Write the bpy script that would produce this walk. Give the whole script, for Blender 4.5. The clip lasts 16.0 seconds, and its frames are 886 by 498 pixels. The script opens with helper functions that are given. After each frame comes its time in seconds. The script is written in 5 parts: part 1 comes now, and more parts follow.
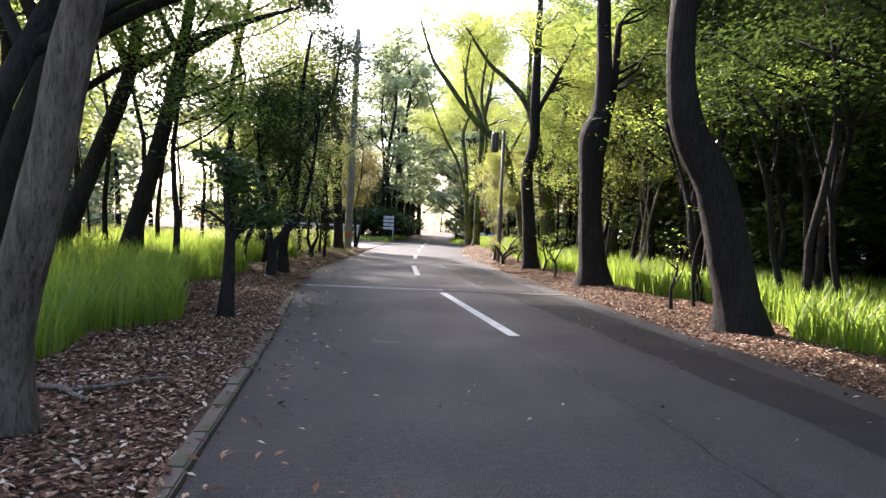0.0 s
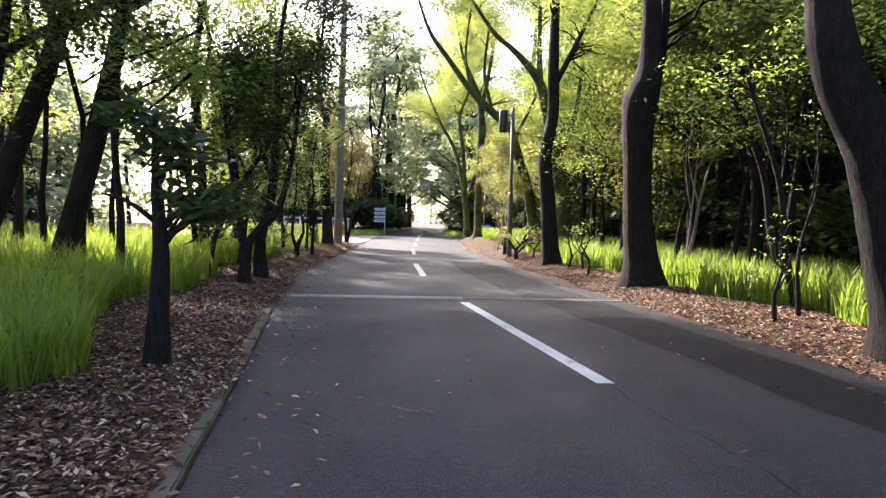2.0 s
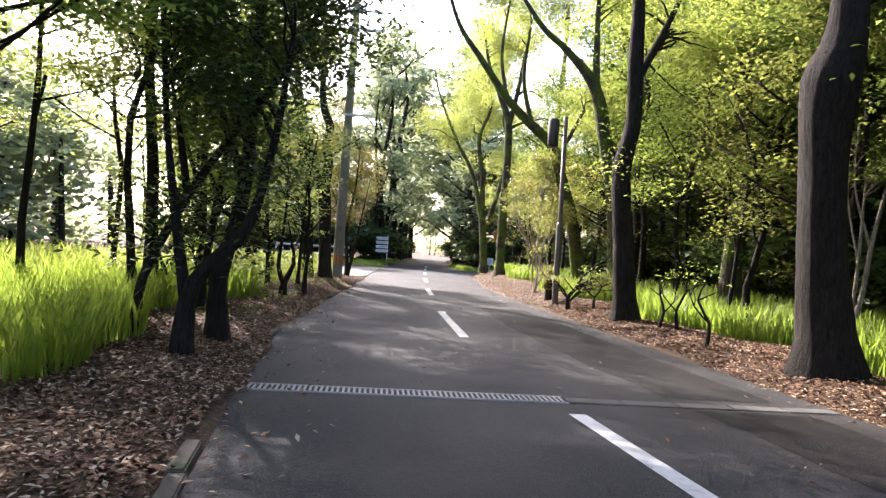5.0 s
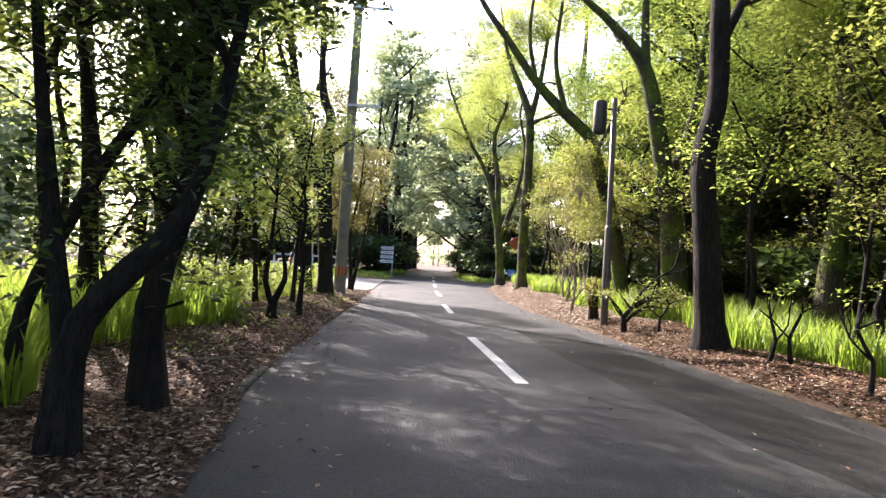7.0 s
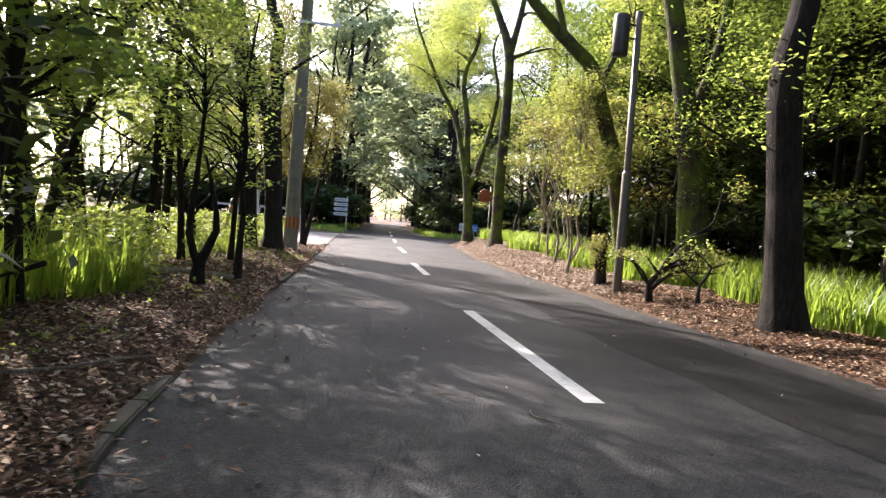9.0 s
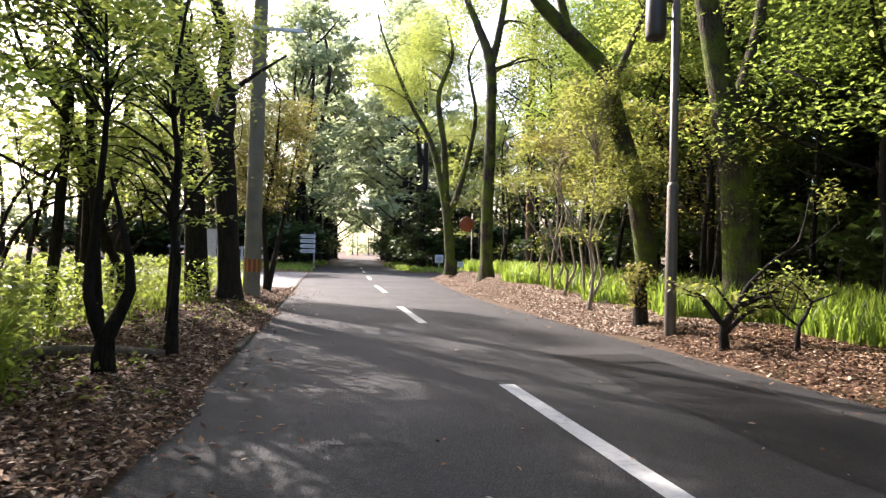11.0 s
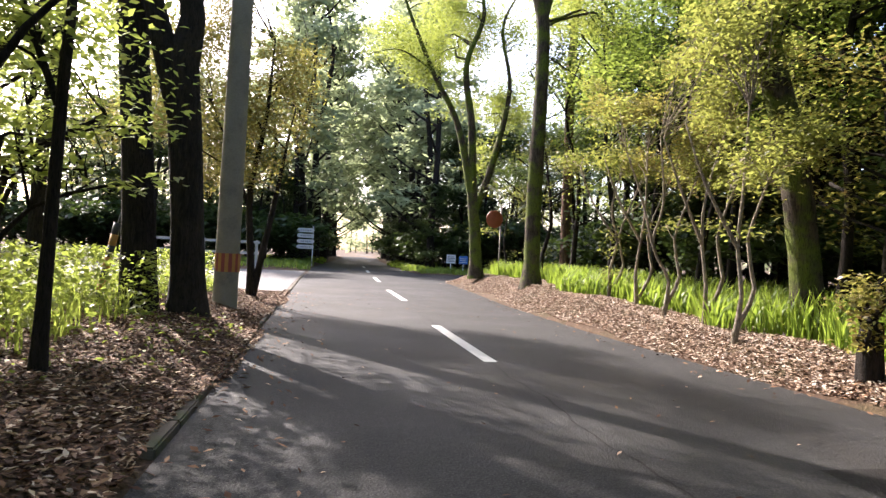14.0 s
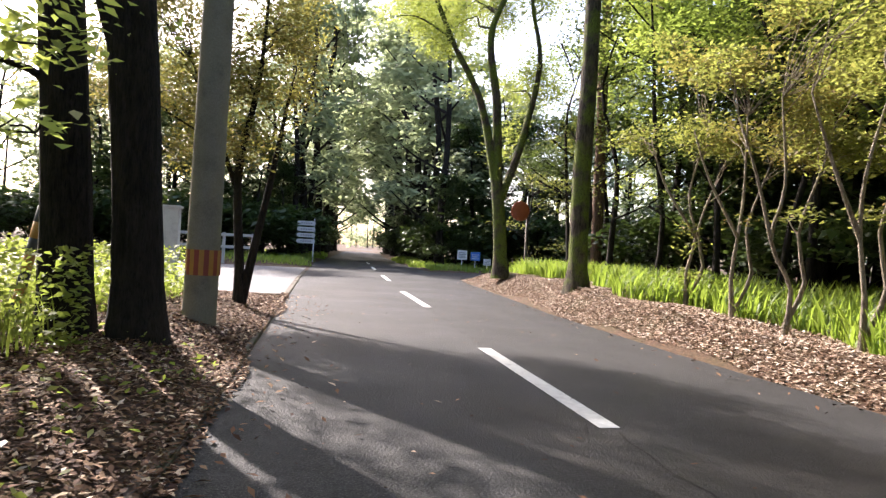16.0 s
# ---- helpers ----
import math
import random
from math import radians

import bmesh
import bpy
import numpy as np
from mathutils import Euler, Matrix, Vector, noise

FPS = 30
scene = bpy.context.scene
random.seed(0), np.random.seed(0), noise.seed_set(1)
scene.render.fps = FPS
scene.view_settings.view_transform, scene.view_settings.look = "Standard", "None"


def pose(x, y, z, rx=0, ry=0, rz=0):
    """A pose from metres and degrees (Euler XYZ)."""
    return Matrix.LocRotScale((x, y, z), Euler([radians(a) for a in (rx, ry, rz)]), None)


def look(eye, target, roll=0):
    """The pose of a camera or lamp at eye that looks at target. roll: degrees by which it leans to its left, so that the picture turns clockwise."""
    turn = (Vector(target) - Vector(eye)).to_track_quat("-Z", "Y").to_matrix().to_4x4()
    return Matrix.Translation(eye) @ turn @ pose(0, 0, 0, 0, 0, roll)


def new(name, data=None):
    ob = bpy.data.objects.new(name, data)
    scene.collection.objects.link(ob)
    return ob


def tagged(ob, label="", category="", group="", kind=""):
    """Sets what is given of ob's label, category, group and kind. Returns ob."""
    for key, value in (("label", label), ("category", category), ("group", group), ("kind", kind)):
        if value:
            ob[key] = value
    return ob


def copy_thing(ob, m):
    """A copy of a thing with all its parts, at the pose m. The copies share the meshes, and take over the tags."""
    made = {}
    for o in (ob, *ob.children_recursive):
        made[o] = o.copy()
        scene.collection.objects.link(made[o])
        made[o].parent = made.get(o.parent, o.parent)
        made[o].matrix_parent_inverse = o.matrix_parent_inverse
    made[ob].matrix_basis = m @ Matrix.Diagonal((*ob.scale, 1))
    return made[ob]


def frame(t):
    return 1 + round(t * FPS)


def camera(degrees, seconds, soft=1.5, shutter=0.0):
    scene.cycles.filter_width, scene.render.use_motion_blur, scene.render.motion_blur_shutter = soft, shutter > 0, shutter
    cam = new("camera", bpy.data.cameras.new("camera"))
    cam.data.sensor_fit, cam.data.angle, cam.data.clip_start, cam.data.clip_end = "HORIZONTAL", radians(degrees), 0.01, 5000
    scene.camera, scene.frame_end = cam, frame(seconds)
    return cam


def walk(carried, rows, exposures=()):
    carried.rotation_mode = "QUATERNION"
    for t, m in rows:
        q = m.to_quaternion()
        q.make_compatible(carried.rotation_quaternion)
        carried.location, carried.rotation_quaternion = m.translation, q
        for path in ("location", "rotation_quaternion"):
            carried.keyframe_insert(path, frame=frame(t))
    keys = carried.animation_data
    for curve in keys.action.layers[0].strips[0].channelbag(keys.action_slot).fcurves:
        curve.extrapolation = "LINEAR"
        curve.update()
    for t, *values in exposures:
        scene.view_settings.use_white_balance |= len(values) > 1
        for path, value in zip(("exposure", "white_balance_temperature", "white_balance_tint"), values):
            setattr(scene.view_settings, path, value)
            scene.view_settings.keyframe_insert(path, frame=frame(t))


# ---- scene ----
cam = camera(66.7, 16.0, soft=1.4)
PATH = [
    (0, (1.242, 3.899, 1.321), (1.402, 5.892, 1.262), 2.7),
    (0.5, (1.19, 4.721, 1.332), (1.347, 6.714, 1.276), 2.6),
    (1, (1.115, 5.445, 1.31), (1.259, 7.439, 1.259), 2.4),
    (1.5, (1.078, 6.248, 1.303), (1.276, 8.236, 1.214), 1.7),
    (2, (0.984, 7.002, 1.305), (1.177, 8.99, 1.222), 1.6),
    (2.5, (0.941, 7.877, 1.299), (1.149, 9.865, 1.234), 1.5),
    (3, (0.835, 8.637, 1.294), (1.047, 10.625, 1.238), 2.0),
    (3.5, (0.745, 9.521, 1.323), (0.978, 11.507, 1.282), 2.3),
    (4, (0.67, 10.363, 1.334), (0.897, 12.35, 1.309), 3.1),
    (6.5, (0.429, 14.49, 1.31), (0.62, 16.48, 1.356), 3.9),
    (7, (0.366, 15.253, 1.303), (0.559, 17.244, 1.344), 3.4),
    (7.5, (0.273, 16.072, 1.266), (0.491, 18.06, 1.302), 2.7),
    (8, (0.226, 16.777, 1.247), (0.483, 18.76, 1.214), 2.9),
    (8.5, (0.161, 17.597, 1.211), (0.45, 19.576, 1.167), 3.2),
    (9, (0.155, 18.331, 1.185), (0.501, 20.299, 1.103), 4.3),
    (11.5, (0.111, 21.91, 1.225), (0.557, 23.859, 1.255), 1.3),
    (12, (0.114, 22.726, 1.209), (0.568, 24.673, 1.254), 1.7),
    (12.5, (0.051, 23.468, 1.224), (0.468, 25.421, 1.321), 2.1),
    (13, (0.087, 24.177, 1.173), (0.508, 26.13, 1.268), 2.6),
    (13.5, (0.126, 24.954, 1.147), (0.552, 26.907, 1.203), 2.5),
    (14, (0.176, 25.668, 1.152), (0.621, 27.618, 1.167), 2.9),
    (14.5, (0.183, 26.418, 1.152), (0.626, 28.368, 1.166), 2.8),
    (15, (0.186, 27.107, 1.146), (0.629, 29.057, 1.162), 2.7),
    (15.5, (0.194, 27.876, 1.157), (0.636, 29.827, 1.169), 2.5),
    (16, (0.186, 28.507, 1.155), (0.633, 30.456, 1.155), 3.2),
]

EXPOSURES = [(0.0, 2.28, 6150, 23), (7.0, 2.25, 6180, 23), (7.6, 1.84, 6280, 22), (8.1, 1.84, 6280, 22), (8.9, 2.08, 6300, 22), (12.5, 2.02, 6300, 22), (16.0, 1.96, 6300, 22)]
walk(cam, [(t, look(eye, target, roll)) for t, eye, target, roll in PATH], EXPOSURES)

# ---- sky and sun: low morning sun ahead, left of the road ----
SUN_EL, SUN_AZ = radians(34), radians(-28)          # azimuth from +y, clockwise positive
world = bpy.data.worlds.new("world")
scene.world = world
world.use_nodes = True
wn = world.node_tree.nodes
sky = wn.new("ShaderNodeTexSky")
sky.sky_type, sky.sun_disc = "NISHITA", False
sky.sun_elevation, sky.sun_rotation = SUN_EL, SUN_AZ
sky.air_density, sky.dust_density = 1.0, 3.0
wn["Background"].inputs["Strength"].default_value = 0.15
world.node_tree.links.new(sky.outputs["Color"], wn["Background"].inputs["Color"])
sun = new("sun", bpy.data.lights.new("sun", "SUN"))
sun.data.energy, sun.data.angle, sun.data.color = 4.4, radians(0.6), (1.0, 0.93, 0.80)
sun_way = Vector((math.sin(SUN_AZ) * math.cos(SUN_EL), math.cos(SUN_AZ) * math.cos(SUN_EL), math.sin(SUN_EL)))
sun.matrix_world = look(sun_way * 60, (0, 0, 0))


# ---- materials ----
class Nodes:
    """Short hand for wiring one node material."""

    def __init__(self, name):
        self.mat = bpy.data.materials.new(name)
        self.mat.use_nodes = True
        self.tree = self.mat.node_tree
        self.bsdf = self.tree.nodes["Principled BSDF"]
        self.out = self.tree.nodes["Material Output"]

    def add(self, kind, **values):
        n = self.tree.nodes.new(kind)
        for k, v in values.items():
            n.inputs[k.replace("_", " ")].default_value = v
        return n

    def link(self, a, b):
        self.tree.links.new(a, b)

    def coords(self, scale=(1, 1, 1)):
        tc = self.add("ShaderNodeTexCoord")
        mp = self.add("ShaderNodeMapping")
        mp.inputs["Scale"].default_value = scale
        self.link(tc.outputs["Object"], mp.inputs["Vector"])
        return mp.outputs["Vector"]

    def noise(self, scale, vec=None, detail=4.0, rough=0.55):
        n = self.add("ShaderNodeTexNoise", Scale=scale, Detail=detail, Roughness=rough)
        self.link(vec if vec is not None else self.coords(), n.inputs["Vector"])
        return n.outputs["Fac"]

    def ramp(self, fac, stops):
        r = self.add("ShaderNodeValToRGB")
        e = r.color_ramp.elements
        while len(e) < len(stops):
            e.new(0.5)
        for el, (p, c) in zip(e, stops):
            el.position, el.color = p, (*c, 1)
        self.link(fac, r.inputs["Fac"])
        return r.outputs["Color"]

    def mix(self, fac, a, b, mode="MIX"):
        n = self.tree.nodes.new("ShaderNodeMix")
        n.data_type, n.blend_type = "RGBA", mode
        for socket, v in ((n.inputs[0], fac), (n.inputs[6], a), (n.inputs[7], b)):
            if isinstance(v, (int, float)):
                socket.default_value = v
            elif isinstance(v, tuple):
                socket.default_value = (*v, 1)
            else:
                self.link(v, socket)
        return n.outputs[2]

    def bump(self, height, strength, distance):
        b = self.add("ShaderNodeBump", Strength=strength, Distance=distance)
        self.link(height, b.inputs["Height"])
        self.link(b.outputs["Normal"], self.bsdf.inputs["Normal"])
        return b.outputs["Normal"]

    def finish(self, colour, rough=0.8, metal=0.0, spec=0.5):
        if isinstance(colour, tuple):
            self.bsdf.inputs["Base Color"].default_value = (*colour, 1)
        else:
            self.link(colour, self.bsdf.inputs["Base Color"])
        if isinstance(rough, (int, float)):
            self.bsdf.inputs["Roughness"].default_value = rough
        else:
            self.link(rough, self.bsdf.inputs["Roughness"])
        self.bsdf.inputs["Metallic"].default_value = metal
        self.bsdf.inputs["Specular IOR Level"].default_value = spec
        return self.mat


def asphalt(name, lo, hi, tint=1.0, spec=0.22):
    n = Nodes(name)
    fine = n.noise(160.0, detail=2.0)
    grit = n.noise(55.0, detail=3.0)
    wide = n.noise(0.55, detail=5.0)
    lane = n.noise(1.0, n.coords((1.4, 0.12, 1)), detail=3.0)
    base = n.ramp(fine, [(0.3, (lo * 0.6, lo * 0.6, lo * 0.62)), (0.62, (hi, hi, hi * tint)), (0.78, (hi * 2.4, hi * 2.35, hi * 2.2))])
    base = n.mix(0.55, base, n.ramp(wide, [(0.32, (lo * 0.6, lo * 0.6, lo * 0.62)), (0.5, (lo * 1.2, lo * 1.2, lo * 1.2)), (0.68, (hi * 1.3, hi * 1.26, hi * 1.18))]))
    mott = n.noise(17.0, detail=5.0, rough=0.75)
    base = n.mix(0.6, base, n.ramp(mott, [(0.36, (lo * 0.35, lo * 0.35, lo * 0.36)), (0.52, (lo * 1.3, lo * 1.28, lo * 1.25)), (0.7, (hi * 1.9, hi * 1.8, hi * 1.65))]))
    base = n.mix(0.35, base, n.ramp(lane, [(0.35, (lo, lo, lo * 1.05)), (0.65, (hi, hi, hi))]))
    stone = n.noise(95.0, detail=1.0)
    base = n.mix(n.ramp(stone, [(0.60, (0.0,) * 3), (0.68, (0.75,) * 3)]), base, (hi * 2.6, hi * 2.5, hi * 2.3))
    base = n.mix(n.ramp(stone, [(0.33, (0.8,) * 3), (0.41, (0.0,) * 3)]), base, (lo * 0.25, lo * 0.25, lo * 0.25))
    stain = n.noise(0.32, n.coords((1.0, 0.55, 1)), detail=6.0, rough=0.62)
    base = n.mix(n.ramp(stain, [(0.50, (0.0,) * 3), (0.66, (0.55,) * 3)]), base, (lo * 1.9, lo * 1.55, lo * 1.2))
    n.bump(grit, 1.0, 0.012)
    return n.finish(base, n.ramp(wide, [(0.3, (0.6,) * 3), (0.7, (0.8,) * 3)]), spec=spec)


def concrete(name, colour, bumpy=0.3, moss=0.0):
    n = Nodes(name)
    c = colour
    col = n.ramp(n.noise(3.0, detail=8.0, rough=0.7), [(0.3, tuple(v * 0.6 for v in c)), (0.5, c), (0.75, tuple(v * 1.2 for v in c))])
    col = n.mix(0.3, col, n.ramp(n.noise(70.0, detail=2.0), [(0.35, tuple(v * 0.5 for v in c)), (0.7, tuple(v * 1.3 for v in c))]))
    if moss:
        col = n.mix(n.ramp(n.noise(2.2, detail=6.0), [(0.5, (0,) * 3), (0.68, (moss,) * 3)]), col, (0.05, 0.07, 0.02))
    n.bump(n.noise(60.0, detail=5.0), bumpy, 0.005)
    return n.finish(col, 0.85, spec=0.3)


def bark(name, dark, light, moss=0.0, scale=1.0):
    n = Nodes(name)
    v = n.coords((9 * scale, 9 * scale, 1.6 * scale))
    ridges = n.noise(2.6, v, detail=6.0, rough=0.65)
    col = n.ramp(ridges, [(0.34, dark), (0.66, light)])
    blot = n.noise(1.3, detail=5.0)
    col = n.mix(n.ramp(blot, [(0.5, (0,) * 3), (0.75, (0.5,) * 3)]), col, tuple(c * 1.4 + 0.006 for c in light))
    if moss:
        col = n.mix(n.ramp(n.noise(2.1, detail=7.0), [(0.44, (0,) * 3), (0.58, (moss,) * 3)]), col, (0.105, 0.14, 0.018))
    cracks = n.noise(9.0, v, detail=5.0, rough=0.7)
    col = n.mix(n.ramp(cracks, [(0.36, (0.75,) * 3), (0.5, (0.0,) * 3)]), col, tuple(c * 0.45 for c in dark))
    n.bump(n.mix(0.4, ridges, cracks), 1.0, 0.07)
    return n.finish(col, 0.92, spec=0.2)


def foliage(name, stops, through_colour, share=0.45, gloss=0.5):
    """Leaves: a glossy upper skin and light that comes through the blade."""
    n = Nodes(name)
    geo = n.add("ShaderNodeNewGeometry")
    col = n.ramp(geo.outputs["Random Per Island"], stops)
    big = n.noise(0.9, detail=3.0)
    col = n.mix(n.ramp(big, [(0.35, (0.0,) * 3), (0.7, (0.35,) * 3)]), col, stops[-1][1])
    n.finish(col, gloss, spec=0.4)
    tr = n.add("ShaderNodeBsdfTranslucent")
    n.link(n.mix(0.75, col, through_colour, "MIX"), tr.inputs["Color"])
    ms = n.add("ShaderNodeMixShader", Fac=share)
    n.link(n.bsdf.outputs["BSDF"], ms.inputs[1])
    n.link(tr.outputs["BSDF"], ms.inputs[2])
    n.link(ms.outputs["Shader"], n.out.inputs["Surface"])
    return n.mat


def paint(name, colour, rough=0.5, metal=0.0, dirt=0.25):
    n = Nodes(name)
    col = n.ramp(n.noise(4.0, detail=8.0, rough=0.7), [(0.3, tuple(c * (1 - dirt) for c in colour)), (0.65, colour)])
    n.bump(n.noise(30.0), 0.1, 0.002)
    return n.finish(col, rough, metal)


def worn_line():
    n = Nodes("worn road paint")
    wear = n.noise(14.0, detail=8.0, rough=0.75)
    wide = n.noise(2.0, detail=4.0)
    col = n.ramp(n.mix(0.4, wear, wide), [(0.33, (0.16, 0.16, 0.155)), (0.44, (0.42, 0.42, 0.40)), (0.6, (0.56, 0.56, 0.53))])
    n.bump(n.noise(90.0), 0.4, 0.003)
    return n.finish(col, 0.7)


def soil():
    n = Nodes("soil with rotted leaves")
    a = n.noise(26.0, detail=6.0, rough=0.7)
    b = n.noise(1.2, detail=5.0)
    col = n.ramp(a, [(0.3, (0.030, 0.018, 0.012)), (0.5, (0.075, 0.045, 0.028)), (0.7, (0.16, 0.10, 0.06))])
    col = n.mix(n.ramp(b, [(0.46, (0,) * 3), (0.7, (0.45,) * 3)]), col, (0.05, 0.055, 0.018))
    n.bump(a, 0.8, 0.03)
    return n.finish(col, 0.95, spec=0.2)


def litter(name, stops):
    n = Nodes(name)
    geo = n.add("ShaderNodeNewGeometry")
    col = n.ramp(geo.outputs["Random Per Island"], stops)
    return n.finish(col, 0.82, spec=0.2)


M_ASPHALT = asphalt("asphalt", 0.015, 0.043)
M_PATCH = asphalt("newer asphalt", 0.012, 0.019, spec=0.12)
M_REPAIR = asphalt("worn repair asphalt", 0.017, 0.030, spec=0.30)
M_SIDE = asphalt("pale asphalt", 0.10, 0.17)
M_LINE = worn_line()
M_SOIL = soil()
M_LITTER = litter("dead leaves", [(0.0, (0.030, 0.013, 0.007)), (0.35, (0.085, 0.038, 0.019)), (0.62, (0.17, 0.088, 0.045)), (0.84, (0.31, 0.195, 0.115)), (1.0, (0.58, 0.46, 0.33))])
# tan leaves, their tone also raised to carry sunlight on the right bank
M_LITTER_TAN = litter("tan dead leaves paled for sun", [(0.0, (0.07, 0.038, 0.024)), (0.25, (0.20, 0.125, 0.08)), (0.55, (0.37, 0.265, 0.19)), (0.8, (0.52, 0.42, 0.33)), (1.0, (0.68, 0.60, 0.50))])
M_KERB = concrete("weathered kerb concrete", (0.115, 0.09, 0.066), 0.6, moss=0.7)
M_SLAB = concrete("dirty slab concrete", (0.10, 0.095, 0.085), 0.5)
M_POLE = concrete("pole concrete", (0.20, 0.185, 0.14), 0.2)
M_PILLAR = concrete("pale render", (0.42, 0.42, 0.40), 0.1)
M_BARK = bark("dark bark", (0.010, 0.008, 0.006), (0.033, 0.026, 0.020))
M_BARK_MOSS = bark("mossy bark", (0.025, 0.020, 0.014), (0.10, 0.08, 0.055), moss=0.9)
M_BARK_PALE = bark("pale grey bark", (0.055, 0.042, 0.03), (0.17, 0.137, 0.10), scale=0.7)
M_BARK_PINE = bark("reddish pine bark", (0.05, 0.03, 0.022), (0.19, 0.115, 0.08))
M_BARK_TWIG = bark("grey twig bark", (0.15, 0.12, 0.09), (0.40, 0.34, 0.26), scale=2.0)
M_STEEL = paint("brown painted steel", (0.055, 0.045, 0.04), 0.45, 0.3)
M_POST = paint("weathered steel post", (0.105, 0.085, 0.066), 0.5, 0.3)
M_GRATE = paint("dull rusted grating steel", (0.34, 0.33, 0.31), 0.6, 0.3)
M_GALV = paint("galvanised steel", (0.42, 0.42, 0.41), 0.4, 0.9)
M_WHITE = paint("white enamel", (0.78, 0.79, 0.78), 0.4, 0.0, 0.12)
# sign white taken down to grey, so the shade sits in the colour
M_BOARD = paint("white board greyed for shade", (0.50, 0.50, 0.48), 0.5, 0.0, 0.2)
M_BLUE = paint("blue enamel", (0.07, 0.22, 0.62), 0.4)
M_GREY = paint("grey lettering", (0.22, 0.24, 0.25), 0.5)
M_ORANGE = paint("faded orange enamel", (0.30, 0.075, 0.035), 0.5)
M_YELLOW = paint("yellow band", (0.40, 0.20, 0.035), 0.6)
M_RED = paint("dark red band", (0.25, 0.05, 0.03), 0.6)
M_BLACK = paint("black band", (0.02, 0.02, 0.02), 0.5)
M_CABLE = paint("cable", (0.03, 0.03, 0.03), 0.5)
M_DARK = paint("black of pit shade and joints", (0.015, 0.015, 0.014), 0.9)
M_GRASS = foliage("grass blade", [(0.0, (0.045, 0.10, 0.010)), (0.5, (0.085, 0.16, 0.016)), (1.0, (0.16, 0.22, 0.03))], (0.40, 0.54, 0.07), 0.5, 0.45)
M_WEED = foliage("low weeds", [(0.0, (0.06, 0.09, 0.012)), (0.5, (0.11, 0.15, 0.02)), (1.0, (0.20, 0.21, 0.04))], (0.42, 0.52, 0.09), 0.52, 0.5)
M_LEAF = foliage("spring leaves", [(0.0, (0.040, 0.080, 0.012)), (0.5, (0.075, 0.12, 0.018)), (1.0, (0.12, 0.16, 0.028))], (0.54, 0.61, 0.13), 0.55)
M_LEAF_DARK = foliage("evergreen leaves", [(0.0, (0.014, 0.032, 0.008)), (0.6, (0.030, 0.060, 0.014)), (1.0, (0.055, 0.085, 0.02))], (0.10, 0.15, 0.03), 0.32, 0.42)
M_LEAF_MID = foliage("summer leaves", [(0.0, (0.025, 0.055, 0.010)), (0.5, (0.050, 0.090, 0.014)), (1.0, (0.085, 0.12, 0.02))], (0.47, 0.60, 0.11), 0.54)
# darker copy of the green leaves, with the wood's shade in the colour
M_LEAF_SHADE = foliage("leaves darkened for shade", [(0.0, (0.018, 0.038, 0.008)), (0.5, (0.036, 0.066, 0.012)), (1.0, (0.065, 0.09, 0.018))], (0.13, 0.18, 0.035), 0.36, 0.42)
M_LEAF_OLIVE = foliage("olive leaves", [(0.0, (0.05, 0.065, 0.012)), (0.45, (0.085, 0.115, 0.018)), (0.88, (0.13, 0.14, 0.026)), (1.0, (0.19, 0.10, 0.035))], (0.38, 0.42, 0.09), 0.48)
# distance haze is mixed into this leaf colour: paler, greyer green
M_LEAF_FAR = foliage("haze-paled far leaves", [(0.0, (0.045, 0.070, 0.034)), (0.5, (0.070, 0.100, 0.048)), (1.0, (0.12, 0.15, 0.08))], (0.56, 0.64, 0.34), 0.56)
M_LEAF_GOLD = foliage("golden leaves", [(0.0, (0.06, 0.06, 0.012)), (0.4, (0.10, 0.11, 0.018)), (0.8, (0.15, 0.12, 0.025)), (1.0, (0.20, 0.09, 0.03))], (0.36, 0.35, 0.08), 0.46)
M_PETAL = foliage("pale blossom", [(0.0, (0.6, 0.5, 0.42)), (1.0, (0.8, 0.72, 0.6))], (0.8, 0.7, 0.55), 0.4)


# ---- mesh helpers ----
def fill_mesh(name, verts, faces, material, smooth=False):
    me = bpy.data.meshes.new(name)
    verts, faces = np.asarray(verts, dtype=np.float32), np.asarray(faces, dtype=np.int32)
    k = faces.shape[1]
    me.vertices.add(len(verts))
    me.vertices.foreach_set("co", verts.ravel())
    me.loops.add(faces.size)
    me.loops.foreach_set("vertex_index", faces.ravel())
    me.polygons.add(len(faces))
    me.polygons.foreach_set("loop_start", np.arange(0, faces.size, k, dtype=np.int32))
    me.polygons.foreach_set("loop_total", np.full(len(faces), k, dtype=np.int32))
    if smooth:
        me.polygons.foreach_set("use_smooth", np.ones(len(faces), dtype=bool))
    me.materials.append(material)
    me.update(calc_edges=True)
    return me


def empty_at(name, at, label="", category="", group=""):
    ob = new(name)
    ob.location = at
    ob.empty_display_size = 0.2
    return tagged(ob, label, category, group)


def under(ob, parent):
    """Hang ob below parent; its mesh is in world metres, so take the parent's place off."""
    ob.parent = parent
    off = Vector((0, 0, 0))
    p = parent
    while p is not None:
        off += p.location
        p = p.parent
    ob.location = -off
    return ob


def part(name, bm, material, parent, label=""):
    """One bmesh in world metres becomes one mesh object under a thing."""
    me = bpy.data.meshes.new(name)
    bm.to_mesh(me)
    bm.free()
    me.materials.append(material)
    ob = new(name, me)
    if parent is not None:
        under(ob, parent)
    return tagged(ob, label)


